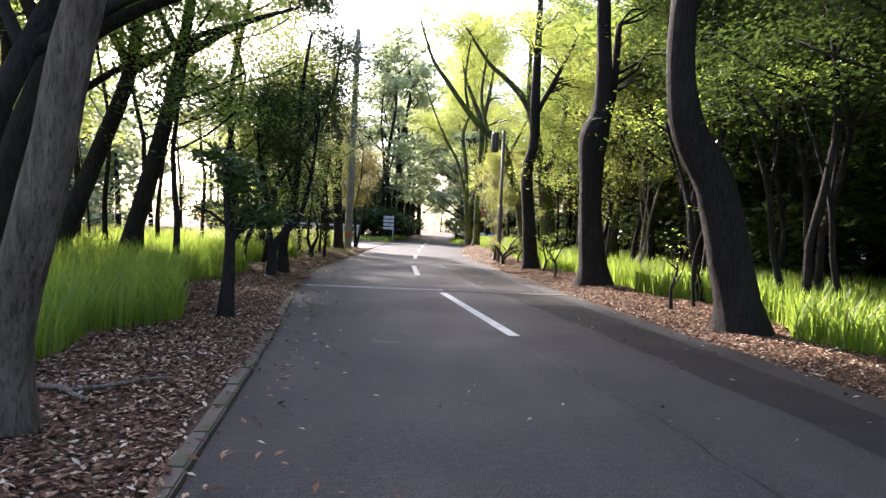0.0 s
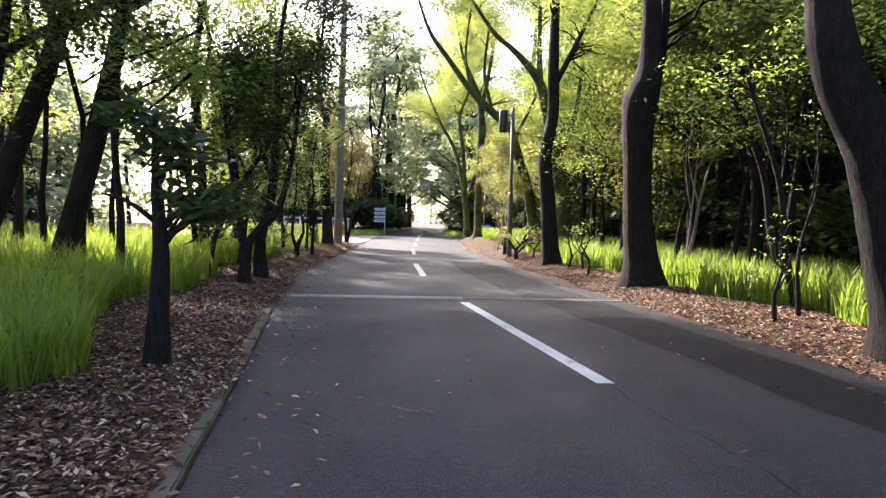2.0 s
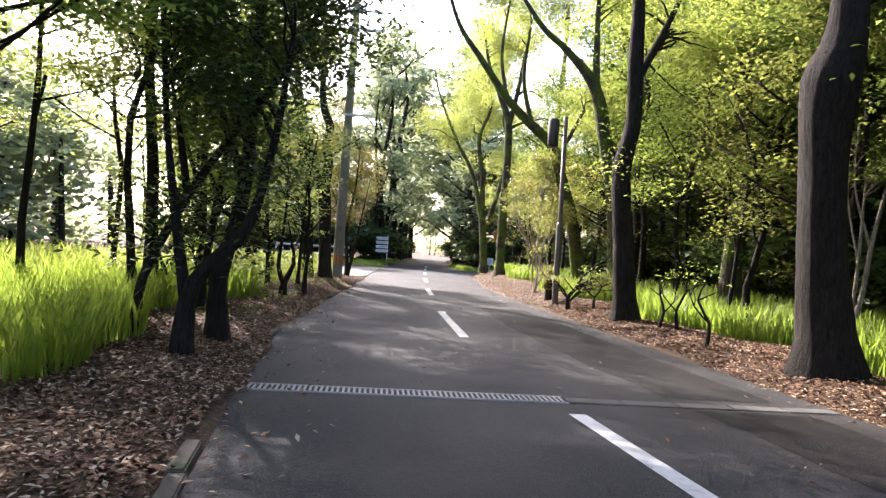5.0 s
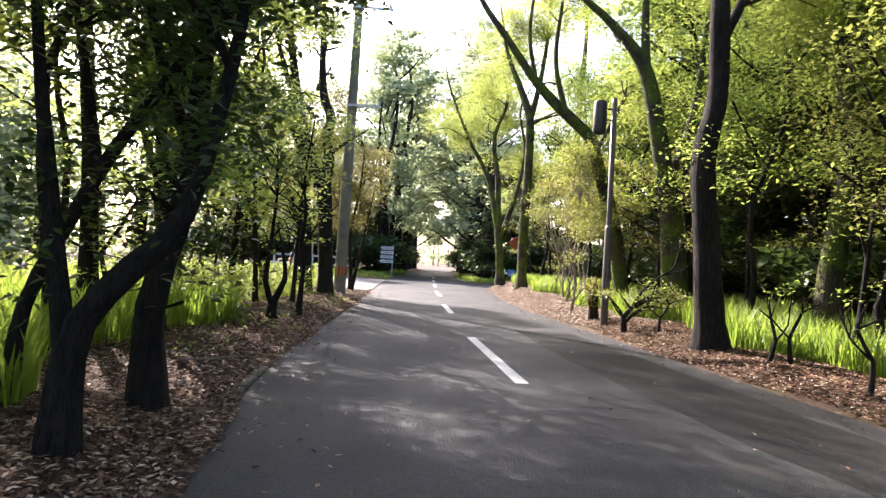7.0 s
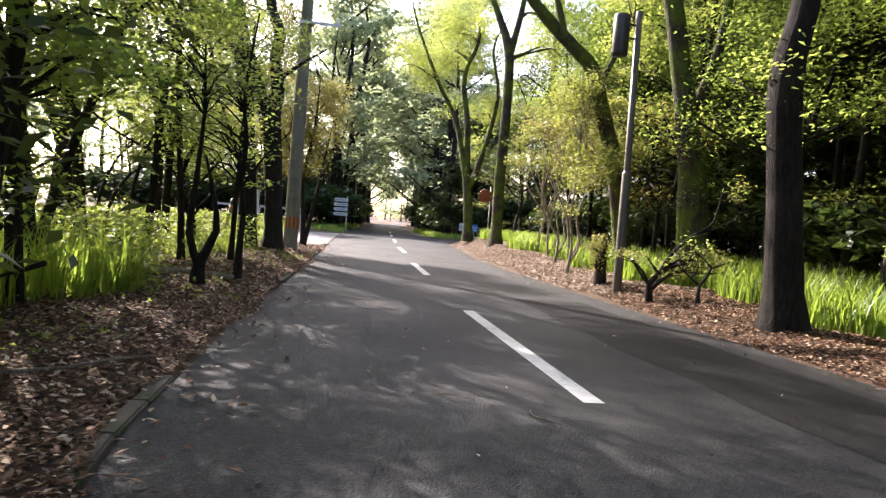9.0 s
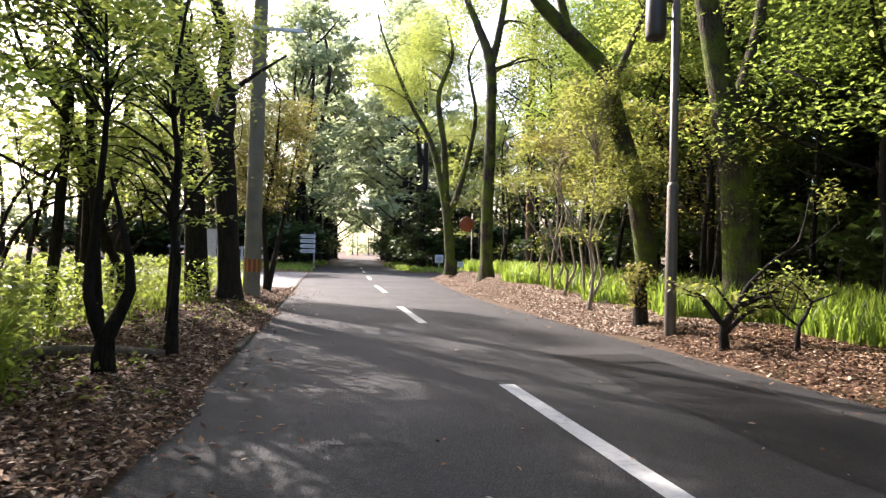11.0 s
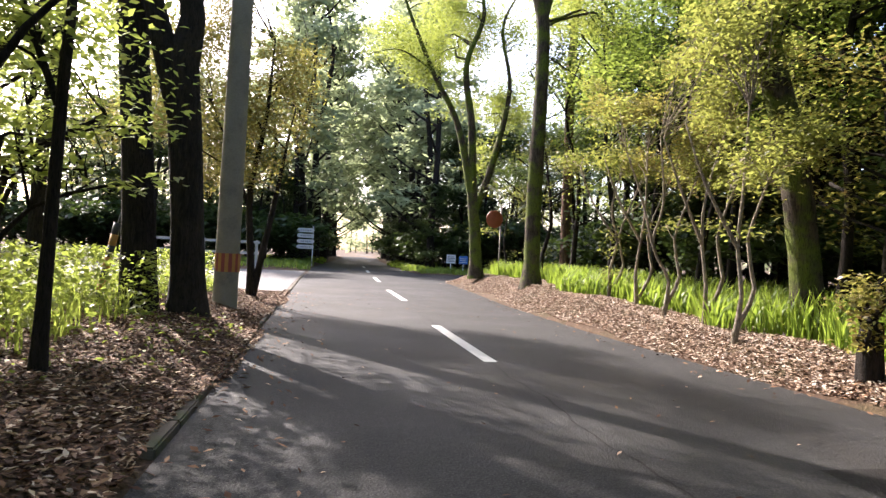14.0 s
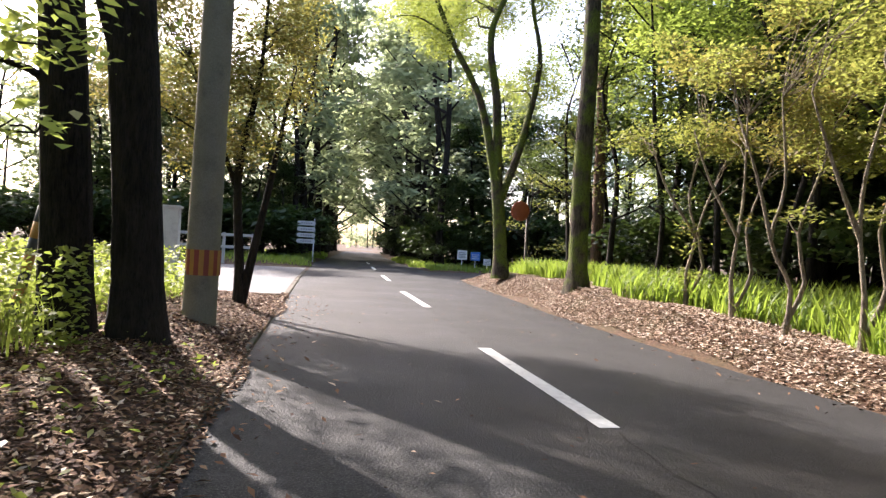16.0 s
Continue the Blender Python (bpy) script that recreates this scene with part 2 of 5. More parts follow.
def box(bm, lo, hi, bevel=0.0, m=None):
    got = bmesh.ops.create_cube(bm, size=1.0)["verts"]
    c = [(a + b) / 2 for a, b in zip(lo, hi)]
    bmesh.ops.scale(bm, vec=[b - a for a, b in zip(lo, hi)], verts=got)
    bmesh.ops.translate(bm, vec=c, verts=got)
    if bevel:
        edges = list({e for v in got for e in v.link_edges})
        got = bmesh.ops.bevel(bm, geom=edges, offset=bevel, segments=2, affect="EDGES")["verts"]
    if m is not None:
        bmesh.ops.transform(bm, matrix=m, verts=got)
    return bm


def smooth_line(pts, step):
    """Catmull-Rom through the points, about one point every step metres; extra columns ride along."""
    p = np.asarray(pts, dtype=float)
    p = np.vstack([2 * p[0] - p[1], p, 2 * p[-1] - p[-2]])
    out = []
    for i in range(1, len(p) - 2):
        n = max(2, int(np.linalg.norm(p[i + 1, :3] - p[i, :3]) / step))
        t = np.linspace(0, 1, n, endpoint=False)[:, None]
        a, b, c, d = p[i - 1], p[i], p[i + 1], p[i + 2]
        out.append(0.5 * (2 * b + (c - a) * t + (2 * a - 5 * b + 4 * c - d) * t * t + (3 * b - a - 3 * c + d) * t ** 3))
    return np.vstack(out + [p[-2][None]])


def tube(line, sides=8, lumps=0.0, rng=None):
    """A round sweep along rows of x, y, z, radius. Gives vertices and quads."""
    line = np.asarray(line, dtype=float)
    n = len(line)
    way = np.gradient(line[:, :3], axis=0)
    way /= np.linalg.norm(way, axis=1)[:, None] + 1e-9
    ref = np.where(np.abs(way[:, 2:3]) > 0.95, [[1.0, 0, 0]], [[0, 0, 1.0]])
    ref = np.tile([[0.35, 0.93, 0.12]], (n, 1)) if np.abs(way[:, 2]).mean() > 0.5 else ref
    u = np.cross(way, ref)
    u /= np.linalg.norm(u, axis=1)[:, None] + 1e-9
    v = np.cross(way, u)
    a = np.linspace(0, 2 * np.pi, sides, endpoint=False)
    r = np.tile(line[:, 3:4], (1, sides))
    if lumps and rng is not None:
        ph = rng.uniform(0, 6.28, 4)
        s = np.arange(n)[:, None] * 0.35
        r = r * (1 + lumps * (np.sin(2 * a[None] + s + ph[0]) * 0.5 + np.sin(3 * a[None] - 0.7 * s + ph[1]) * 0.35 + rng.normal(0, 0.25, (n, sides))))
    ring = line[:, None, :3] + r[..., None] * (np.cos(a)[None, :, None] * u[:, None] + np.sin(a)[None, :, None] * v[:, None])
    i, j = np.meshgrid(np.arange(n - 1), np.arange(sides), indexing="ij")
    k = (j + 1) % sides
    quads = np.stack([i * sides + j, i * sides + k, (i + 1) * sides + k, (i + 1) * sides + j], -1).reshape(-1, 4)
    cap = np.array([[(n - 1) * sides + 0, (n - 1) * sides + q, (n - 1) * sides + q + 1, (n - 1) * sides + (q + 2) % sides] for q in range(1, sides - 2, 2)])
    return ring.reshape(-1, 3), np.vstack([quads, cap]) if len(cap) else quads


def merge(pieces):
    vs, fs, at = [], [], 0
    for v, f in pieces:
        vs.append(v)
        fs.append(f + at)
        at += len(v)
    return np.vstack(vs), np.vstack(fs)


def leaves(centres, length, rng, slim=0.45, level=0.6, droop=0.2):
    """One folded blade at each centre: base, side, tip, side."""
    c = np.asarray(centres)
    n = len(c)
    size = length * rng.uniform(0.6, 1.25, n)[:, None]
    a = rng.uniform(0, 2 * np.pi, n)
    d = np.stack([np.cos(a), np.sin(a), rng.normal(-droop, 0.35, n)], 1)
    d /= np.linalg.norm(d, axis=1)[:, None]
    up = np.stack([rng.normal(0, 1 - level, n), rng.normal(0, 1 - level, n), np.ones(n) * level + 0.1], 1)
    side = np.cross(d, up)
    side /= np.linalg.norm(side, axis=1)[:, None] + 1e-9
    nrm = np.cross(side, d)
    mid = c + 0.08 * size * nrm
    v = np.stack([c - d * size / 2, mid + side * size * slim / 2 - d * size * 0.05, c + d * size / 2, mid - side * size * slim / 2 - d * size * 0.05], 1)
    return v.reshape(-1, 3), np.arange(4 * n).reshape(-1, 4)


def clumps(points, per, spread, rng, flat=0.6):
    """Leaf centres scattered round each point, flattened."""
    p = np.repeat(np.asarray(points), per, axis=0)
    return p + rng.normal(0, 1, p.shape) * np.array([spread, spread, spread * flat])


def in_crown(ellipsoids, rng, density):
    """Points in a set of ellipsoids (x, y, z, rx, ry, rz), thinned out so that gaps stay open."""
    out = []
    for x, y, z, rx, ry, rz in ellipsoids:
        n = int(density * 4.19 * rx * ry * rz + rng.uniform(0, 1))                  # density: clumps a cubic metre
        if n < 1:
            continue
        d = rng.normal(0, 1, (n * 2, 3))
        d /= np.linalg.norm(d, axis=1)[:, None]
        p = np.array([x, y, z]) + d * (rng.uniform(0.12, 1, (n * 2, 1)) ** 0.45) * np.array([rx, ry, rz]) * rng.uniform(0.85, 1.12, (n * 2, 1))
        gap = np.array([noise.noise(Vector(q * 1.15)) for q in p])
        out.append(p[gap > -0.08][:n])
    return np.vstack(out)


def broken(ellipsoids, rng, k=7):
    """Each ellipsoid of a crown becomes a handful of smaller ones inside it, so that the outline is uneven."""
    out = []
    for x, y, z, rx, ry, rz in ellipsoids:
        for _ in range(k):
            d = rng.normal(0, 1, 3)
            d *= rng.uniform(0.2, 0.8) / np.linalg.norm(d)
            s = rng.uniform(0.34, 0.62)
            out.append((x + d[0] * rx, y + d[1] * ry, z + d[2] * rz, rx * s, ry * s, rz * s * 0.9))
    return out


def branch_to(start, radius, goal, rng, wander=0.12, sag=0.15):
    s, g = np.array(start), np.array(goal)
    span = np.linalg.norm(g - s)
    pts = []
    for k in np.linspace(0, 1, 5):
        q = s + (g - s) * k + rng.normal(0, wander * span * 0.35, 3) * (0 < k < 1)
        q[2] += sag * span * math.sin(k * math.pi)
        pts.append((*q, max(0.006, radius * (1 - 0.82 * k))))
    return smooth_line(pts, 0.45)


def tree(name, trunk, limbs=(), crown=(), leaf=None, bark_mat=None, label="", category="tree", group="", seed=1,
         leaf_size=0.10, lad=0.9, per=22, spread=0.22, twigs=26, sides=10, flare=1.45, step=0.22, lumps=0.07, slim=0.45, level=0.6, flat=0.45):
    """trunk and limbs: rows of x, y, z, radius in world metres; crown: ellipsoids that hold the leaves."""
    rng = np.random.default_rng(seed)
    top = empty_at(name, trunk[0][:3], label, category, group)
    line = smooth_line(trunk, step)
    foot = np.clip(1 - (line[:, 2] - trunk[0][2]) / 0.55, 0, 1)
    line[:, 3] *= 1 + (flare - 1) * foot ** 2
    line[0, 2] -= 0.12
    v, f = tube(line, sides, lumps, rng)
    under(new("trunk", fill_mesh("trunk", v, f, bark_mat, True)), top)
    frames = [line]
    for limb in limbs:
        ln = smooth_line(limb, step)
        frames.append(ln)
        v, f = tube(ln, max(6, sides - 3), lumps, rng)
        under(new("limb", fill_mesh("limb", v, f, bark_mat, True)), top)
    if len(crown):
        pts = in_crown(broken(crown, rng), rng, lad / (0.5 * leaf_size ** 2 * slim * per))
        wood = np.vstack(frames)
        pieces = []
        for k in rng.choice(len(pts), min(twigs, len(pts)), replace=False):
            q = pts[k]
            cost = np.linalg.norm(wood[:, :3] - q, axis=1) + 0.9 * np.maximum(0, wood[:, 2] - q[2] + 0.4)
            j = int(np.argmin(cost))
            ln = branch_to(wood[j, :3], min(0.05, 0.4 * wood[j, 3] + 0.004), q, rng)
            pieces.append(tube(ln, 4))
        blades_of = leaves(clumps(pts, per, spread, rng, flat), leaf_size, rng, slim, level)
        v, f = merge([blades_of] + pieces)
        me = fill_mesh("crown", v, f, leaf)
        me.materials.append(bark_mat)
        slot = np.zeros(len(f), dtype=np.int32)
        slot[len(blades_of[1]):] = 1
        me.polygons.foreach_set("material_index", slot)
        under(new("crown", me), top)
    return top


# ---- plan of the road ----
ROAD_L = ([-60, -10, 0, 7, 10, 13, 15, 18, 22, 25, 30, 35, 40, 45, 50, 55, 66, 90, 130, 300], [4.0, 1.45, 0.8, 0.30, 0.10, -0.13, -0.30, -0.56, -0.78, -0.72, -0.42, -0.16, 0.08, 0.35, 0.6, 0.9, 1.6, 4.2, 8.5, 27.0])
ROAD_R = ([-60, -10, 0, 9.6, 13, 18, 24, 27, 31, 36, 41, 44, 52, 56, 62, 70, 90, 130, 300], [8.6, 6.7, 6.2, 5.65, 5.45, 5.25, 5.08, 5.05, 5.0, 5.0, 5.25, 5.6, 6.4, 7.2, 7.0, 7.4, 9.0, 13.2, 31.5])
CENTRE = ([-60, -10, 0, 7, 12.4, 17.7, 22.6, 27.9, 32.7, 36.2, 41.4, 45.5, 52, 60, 90, 300], [7.0, 4.8, 4.0, 3.40, 2.88, 2.40, 2.07, 2.13, 2.38, 2.52, 2.90, 3.10, 3.6, 4.2, 6.7, 29.0])


def left_edge(y):
    return np.interp(y, *ROAD_L)


def right_edge(y):
    return np.interp(y, *ROAD_R)


def centre(y):
    return np.interp(y, *CENTRE)


def ground_z(x, y):
    """Height of the verge: a bank of leaf mould on each side, level at the two side roads."""
    x, y = np.asarray(x, dtype=float), np.asarray(y, dtype=float)
    out_l, out_r = left_edge(y) - x, x - right_edge(y)
    bank_l = np.interp(y, [0, 14, 20, 30, 36, 40, 43.5, 58, 62, 90], [0.05, 0.06, 0.10, 0.17, 0.24, 0.18, -0.02, -0.02, 0.12, 0.2])
    bank_r = np.interp(y, [0, 14, 19, 26, 28, 31, 36, 41, 48, 52, 55, 61, 64, 90], [0.02, 0.03, 0.13, 0.14, 0.20, 0.22, 0.32, 0.48, 0.52, 0.30, -0.02, -0.02, 0.05, 0.15])
    ramp_l, ramp_r = np.clip(out_l / 0.8, 0, 1), np.clip(out_r / 0.75, 0, 1)
    z = -0.04 + (bank_l + 0.04) * ramp_l ** 0.8 * (out_l > 0) + (bank_r + 0.04) * ramp_r * (out_r > 0)
    rough = 0.03 * np.sin(1.7 * x + 0.6 * y) * np.sin(1.1 * y - 0.4 * x) + 0.02 * np.sin(4.1 * x) * np.sin(3.3 * y)
    off = np.clip(np.maximum(out_l, out_r), 0, 1)
    flat = ((y > 43) & (y < 58.5) & (out_l > 0)) | ((y > 54.5) & (y < 61.5) & (out_r > 0))
    return z + rough * off * ~flat


def sheet(xs, ys, zfun):
    gx, gy = np.meshgrid(xs, ys)
    v = np.stack([gx, gy, zfun(gx, gy)], -1).reshape(-1, 3)
    nx, ny = len(xs), len(ys)
    i, j = np.meshgrid(np.arange(ny - 1), np.arange(nx - 1), indexing="ij")
    return v, np.stack([i * nx + j, i * nx + j + 1, (i + 1) * nx + j + 1, (i + 1) * nx + j], -1).reshape(-1, 4)


def band(y0, y1, lo, hi, n_across, step, z):
    """A strip of paving between two edges that are functions of y."""
    ys = np.linspace(y0, y1, max(2, int(round((y1 - y0) / step)) + 1))
    s = np.linspace(0, 1, n_across + 1)
    gx = lo(ys)[:, None] * (1 - s) + hi(ys)[:, None] * s
    v = np.stack([gx, np.repeat(ys[:, None], n_across + 1, 1), np.full(gx.shape, z)], -1).reshape(-1, 3)
    nx = n_across + 1
    i, j = np.meshgrid(np.arange(len(ys) - 1), np.arange(n_across), indexing="ij")
    return v, np.stack([i * nx + j, i * nx + j + 1, (i + 1) * nx + j + 1, (i + 1) * nx + j], -1).reshape(-1, 4)


# ---- setting ----
xs = np.unique(np.concatenate([np.linspace(-400, -20, 14), np.linspace(-20, -6, 24), np.arange(-6, 13.01, 0.22), np.linspace(13, 30, 24), np.linspace(30, 400, 14)]))
ys = np.unique(np.concatenate([np.linspace(-120, -6, 14), np.arange(-6, 66.01, 0.3), np.linspace(66, 120, 40), np.linspace(120, 900, 14)]))
v, f = sheet(xs, ys, ground_z)
tagged(new("ground", fill_mesh("ground", v, f, M_SOIL, True)), "dark leaf-mould soil under the roadside trees", "ground", kind="structure")
v, f = band(-60, 300, left_edge, right_edge, 6, 1.0, 0.0)
tagged(new("road", fill_mesh("road", v, f, M_ASPHALT)), "worn grey asphalt two-lane road", "road", kind="structure")
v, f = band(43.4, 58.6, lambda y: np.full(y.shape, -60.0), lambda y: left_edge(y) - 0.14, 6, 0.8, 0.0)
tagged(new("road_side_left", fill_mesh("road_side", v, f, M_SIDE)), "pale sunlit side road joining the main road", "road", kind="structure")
v, f = band(54.6, 61.4, lambda y: right_edge(y) + 0.004, lambda y: np.full(y.shape, 60.0), 6, 0.8, -0.002)
tagged(new("road_side_right", fill_mesh("road_side", v, f, M_ASPHALT)), "grey asphalt side road leading into the wood", "road", kind="structure")
PATCH_L = ([2, 8, 13, 17, 21, 25, 30, 36], [4.75, 4.45, 4.15, 3.75, 3.35, 3.2, 3.3, 3.5])
PATCH_R = ([2, 8, 13, 17, 21, 25, 30, 36], [5.55, 5.25, 5.05, 4.85, 4.65, 4.55, 4.4, 4.2])
v, f = band(2, 18.1, lambda y: np.interp(y, *PATCH_L) + 0.03 * np.sin(3 * y), lambda y: np.interp(y, *PATCH_R) + 0.02 * np.sin(4 * y), 2, 0.25, 0.004)
tagged(new("road_patch", fill_mesh("road_patch", v, f, M_PATCH)), "darker strip of newer asphalt along the lane", "road", kind="structure")
v, f = band(18.6, 29, lambda y: np.interp(y, *PATCH_L) + 0.03 * np.sin(3 * y), lambda y: np.interp(y, *PATCH_R) + 0.02 * np.sin(4 * y), 2, 0.25, 0.004)
tagged(new("road_patch_2", fill_mesh("road_patch", v, f, M_PATCH)), "darker strip of newer asphalt along the lane", "road", kind="structure")

# centre line dashes
for y0, y1 in ((1.9, 7.1), (12.35, 17.75), (22.7, 27.2), (32.7, 36.2), (41.4, 45.6), (50.6, 54.6), (60, 64), (69, 73)):
    v, f = band(y0, y1, lambda y: centre(y) - 0.078, lambda y: centre(y) + 0.078, 1, 0.4, 0.005)
    tagged(new("road_marking", fill_mesh("road_marking", v, f, M_LINE)), "worn white centre-line dash painted on the asphalt", "road marking", "centre line dashes")
# joint of the two lanes
rng = np.random.default_rng(5)
for y0, y1 in ((7.2, 12.3), (27.4, 32.6), (36.3, 41.3)):
    v, f = band(y0, y1, lambda y: centre(y) - 0.008 + 0.03 * np.sin(3.1 * y) + 0.015 * np.sin(11 * y), lambda y: centre(y) + 0.007 + 0.03 * np.sin(3.1 * y) + 0.015 * np.sin(11 * y + 0.5), 1, 0.12, 0.004)
    tagged(new("road_seam", fill_mesh("road_seam", v, f, M_PATCH)), "dark tarred seam between the lanes", "road", kind="structure")

v, f = band(25.4, 26.0, lambda y: np.full(y.shape, 0.36), lambda y: np.full(y.shape, 0.82), 1, 0.3, 0.004)
tagged(new("road_patch_3", fill_mesh("road_patch", v, f, M_REPAIR)), "small square asphalt repair in the lane", "road", kind="structure")

# ---- pole, post, signs ----
def round_part(name, rows, material, parent, label="", sides=16):
    v, f = tube(rows, sides)
    return tagged(under(new(name, fill_mesh(name, v, f, material, True)), parent), label)


def utility_pole():
    x, y = -0.74, 36.4
    z = float(ground_z(x, y)) - 0.1
    p = empty_at("utility_pole", (x, y, z), "tall grey concrete utility pole with steel arms beside the road", "utility pole")
    round_part("shaft", [(x, y, z, 0.185), (x + 0.02, y, 3, 0.17), (x + 0.05, y, 7, 0.145), (x + 0.08, y, 10.6, 0.12), (x + 0.08, y, 10.62, 0.03)], M_POLE, p, "pale grey concrete shaft", 20)
    for k in range(22):
        a0 = math.pi * 2 * k / 22
        bm = bmesh.new()
        for a in (a0, a0 + math.pi * 2 / 22):
            ca, sa = math.cos(a), math.sin(a)
            for h in (0.72, 1.0):
                bm.verts.new((x + 0.012 + 0.188 * ca, y + 0.188 * sa, h))
        bm.verts.ensure_lookup_table()
        q = bm.verts
        bm.faces.new((q[0], q[2], q[3], q[1]))
        part("stripe", bm, M_RED if k % 2 else M_YELLOW, p, "faded red stripe" if k % 2 else "faded yellow stripe")
    for h, reach, both in ((6.02, 0.95, False), (9.1, 1.15, False), (9.75, 0.9, True)):
        bm = bmesh.new()
        box(bm, (x - (reach if both else 0.12), y - 0.2, h - 0.035), (x + reach, y - 0.13, h + 0.035), 0.008)
        arm = part("arm", bm, M_GALV, p, "galvanised steel arm")
        bm = bmesh.new()
        bmesh.ops.create_cone(bm, cap_ends=True, segments=16, radius1=0.2, radius2=0.2, depth=0.06, matrix=Matrix.Translation((x + 0.05, y, h)))
        part("clamp", bm, M_GALV, p)
        for dx in ((-0.75, -0.35, 0.4, 0.8) if both else (reach - 0.1,)):
            bm = bmesh.new()
            for k in range(3):
                bmesh.ops.create_cone(bm, cap_ends=True, segments=10, radius1=0.045, radius2=0.03, depth=0.05, matrix=Matrix.Translation((x + dx, y - 0.165, h + 0.06 + 0.05 * k)))
            part("insulator", bm, M_WHITE, arm)
    return p


utility_pole()


def cable(a, b, sag, r=0.012):
    a, b = np.array(a), np.array(b)
    rows = [(*(a + (b - a) * k - np.array([0, 0, sag * 4 * k * (1 - k)])), r) for k in np.linspace(0, 1, 24)]
    v, f = tube(rows, 5)
    tagged(new("cable", fill_mesh("cable", v, f, M_CABLE, True)), "thin black overhead power cable", "cable", "overhead cables")


for dx in (-0.75, 0.4, 0.8):
    cable((-0.66 + dx, 36.24, 9.93), (5.0 + dx, 84.0, 10.4), 0.9)
cable((-0.26, 36.24, 9.93), (10.5, 13.0, 11.5), 0.5)
cable((0.14, 36.24, 9.93), (12.5, 16.0, 11.0), 0.5)


def lamp_post():
    x, y = 5.52, 30.0
    z = float(ground_z(x, y)) - 0.08
    p = empty_at("street_lamp", (x, y, z), "weathered steel lamp post with a dark cylindrical lamp", "street lamp")
    round_part("lower_pole", [(x, y, z, 0.085), (x, y, 2.3, 0.085), (x, y, 2.36, 0.06)], M_POST, p, "thicker lower tube")
    round_part("pole", [(x, y, 2.3, 0.06), (x - 0.02, y, 5.25, 0.06), (x - 0.02, y, 5.26, 0.02)], M_POST, p)
    round_part("lamp", [(x - 0.34, y, 4.40, 0.03), (x - 0.34, y, 4.41, 0.135), (x - 0.34, y, 4.47, 0.15), (x - 0.34, y, 5.12, 0.15), (x - 0.34, y, 5.16, 0.135), (x - 0.34, y, 5.17, 0.03)], M_STEEL, p, "dark brown cylindrical lamp housing", 20)
    for h in (4.75, 5.0):
        round_part("bracket", [(x - 0.22, y, h, 0.022), (x, y, h, 0.022)], M_STEEL, p, sides=8)
    return p


lamp_post()


def direction_sign():
    x, y = 1.1, 67.0
    p = empty_at("direction_sign", (x + 0.42, y, 0.0), "white four-board direction sign on a steel post", "sign")
    round_part("post", [(x + 0.44, y + 0.06, -0.1, 0.035), (x + 0.44, y + 0.06, 2.45, 0.035)], M_GALV, p, sides=10)
    for k in range(4):
        h = 1.05 + 0.335 * k
        bm = bmesh.new()
        rim = [(x + sx * 0.39 + 0.12 * math.cos(a), h + 0.12 + 0.12 * math.sin(a)) for sx, a0 in ((1, -90), (-1, 90)) for a in [radians(a0 + 22.5 * q) for q in range(9)]]
        front = bm.faces.new([bm.verts.new((px, y - 0.02, pz)) for px, pz in rim])
        moved = bmesh.ops.extrude_face_region(bm, geom=[front])["geom"]
        bmesh.ops.translate(bm, vec=(0, 0.04, 0), verts=[g for g in moved if isinstance(g, bmesh.types.BMVert)])
        bmesh.ops.recalc_face_normals(bm, faces=bm.faces)
        board = part("board", bm, M_BOARD, p, "white round-ended board")
        bm = bmesh.new()
        for q in range(5):
            box(bm, (x - 0.3 + q * 0.13, y - 0.026, h + 0.085), (x - 0.21 + q * 0.13, y - 0.022, h + 0.155))
        part("lettering", bm, M_GREY, board, "grey lettering bars")


direction_sign()


def notice(x, y, w, h, z0, material, label, bars, bar_mat):
    p = empty_at("notice_board", (x, y, 0), label, "sign", "notice boards at the junction")
    bm = bmesh.new()
    box(bm, (x - w / 2, y - 0.015, z0), (x + w / 2, y + 0.015, z0 + h), 0.006)
    b = part("board", bm, material, p)
    bm = bmesh.new()
    for k in range(bars):
        box(bm, (x - w * 0.38, y - 0.02, z0 + h * (0.18 + 0.7 * k / bars)), (x + w * (0.38 - 0.1 * (k % 2)), y - 0.017, z0 + h * (0.25 + 0.7 * k / bars)))
    part("lettering", bm, bar_mat, b)
    round_part("post", [(x, y + 0.03, -0.1, 0.02), (x, y + 0.03, z0 + h * 0.8, 0.02)], M_WHITE, p, sides=8)


notice(9.68, 65.0, 0.56, 0.52, 0.62, M_WHITE, "square white notice board on a thin post", 4, M_GREY)
notice(10.5, 65.2, 0.55, 0.48, 0.6, M_BLUE, "blue notice board on a thin post", 3, M_WHITE)
notice(11.15, 65.0, 0.42, 0.36, 0.36, M_WHITE, "small low white notice board on a post", 3, M_GREY)


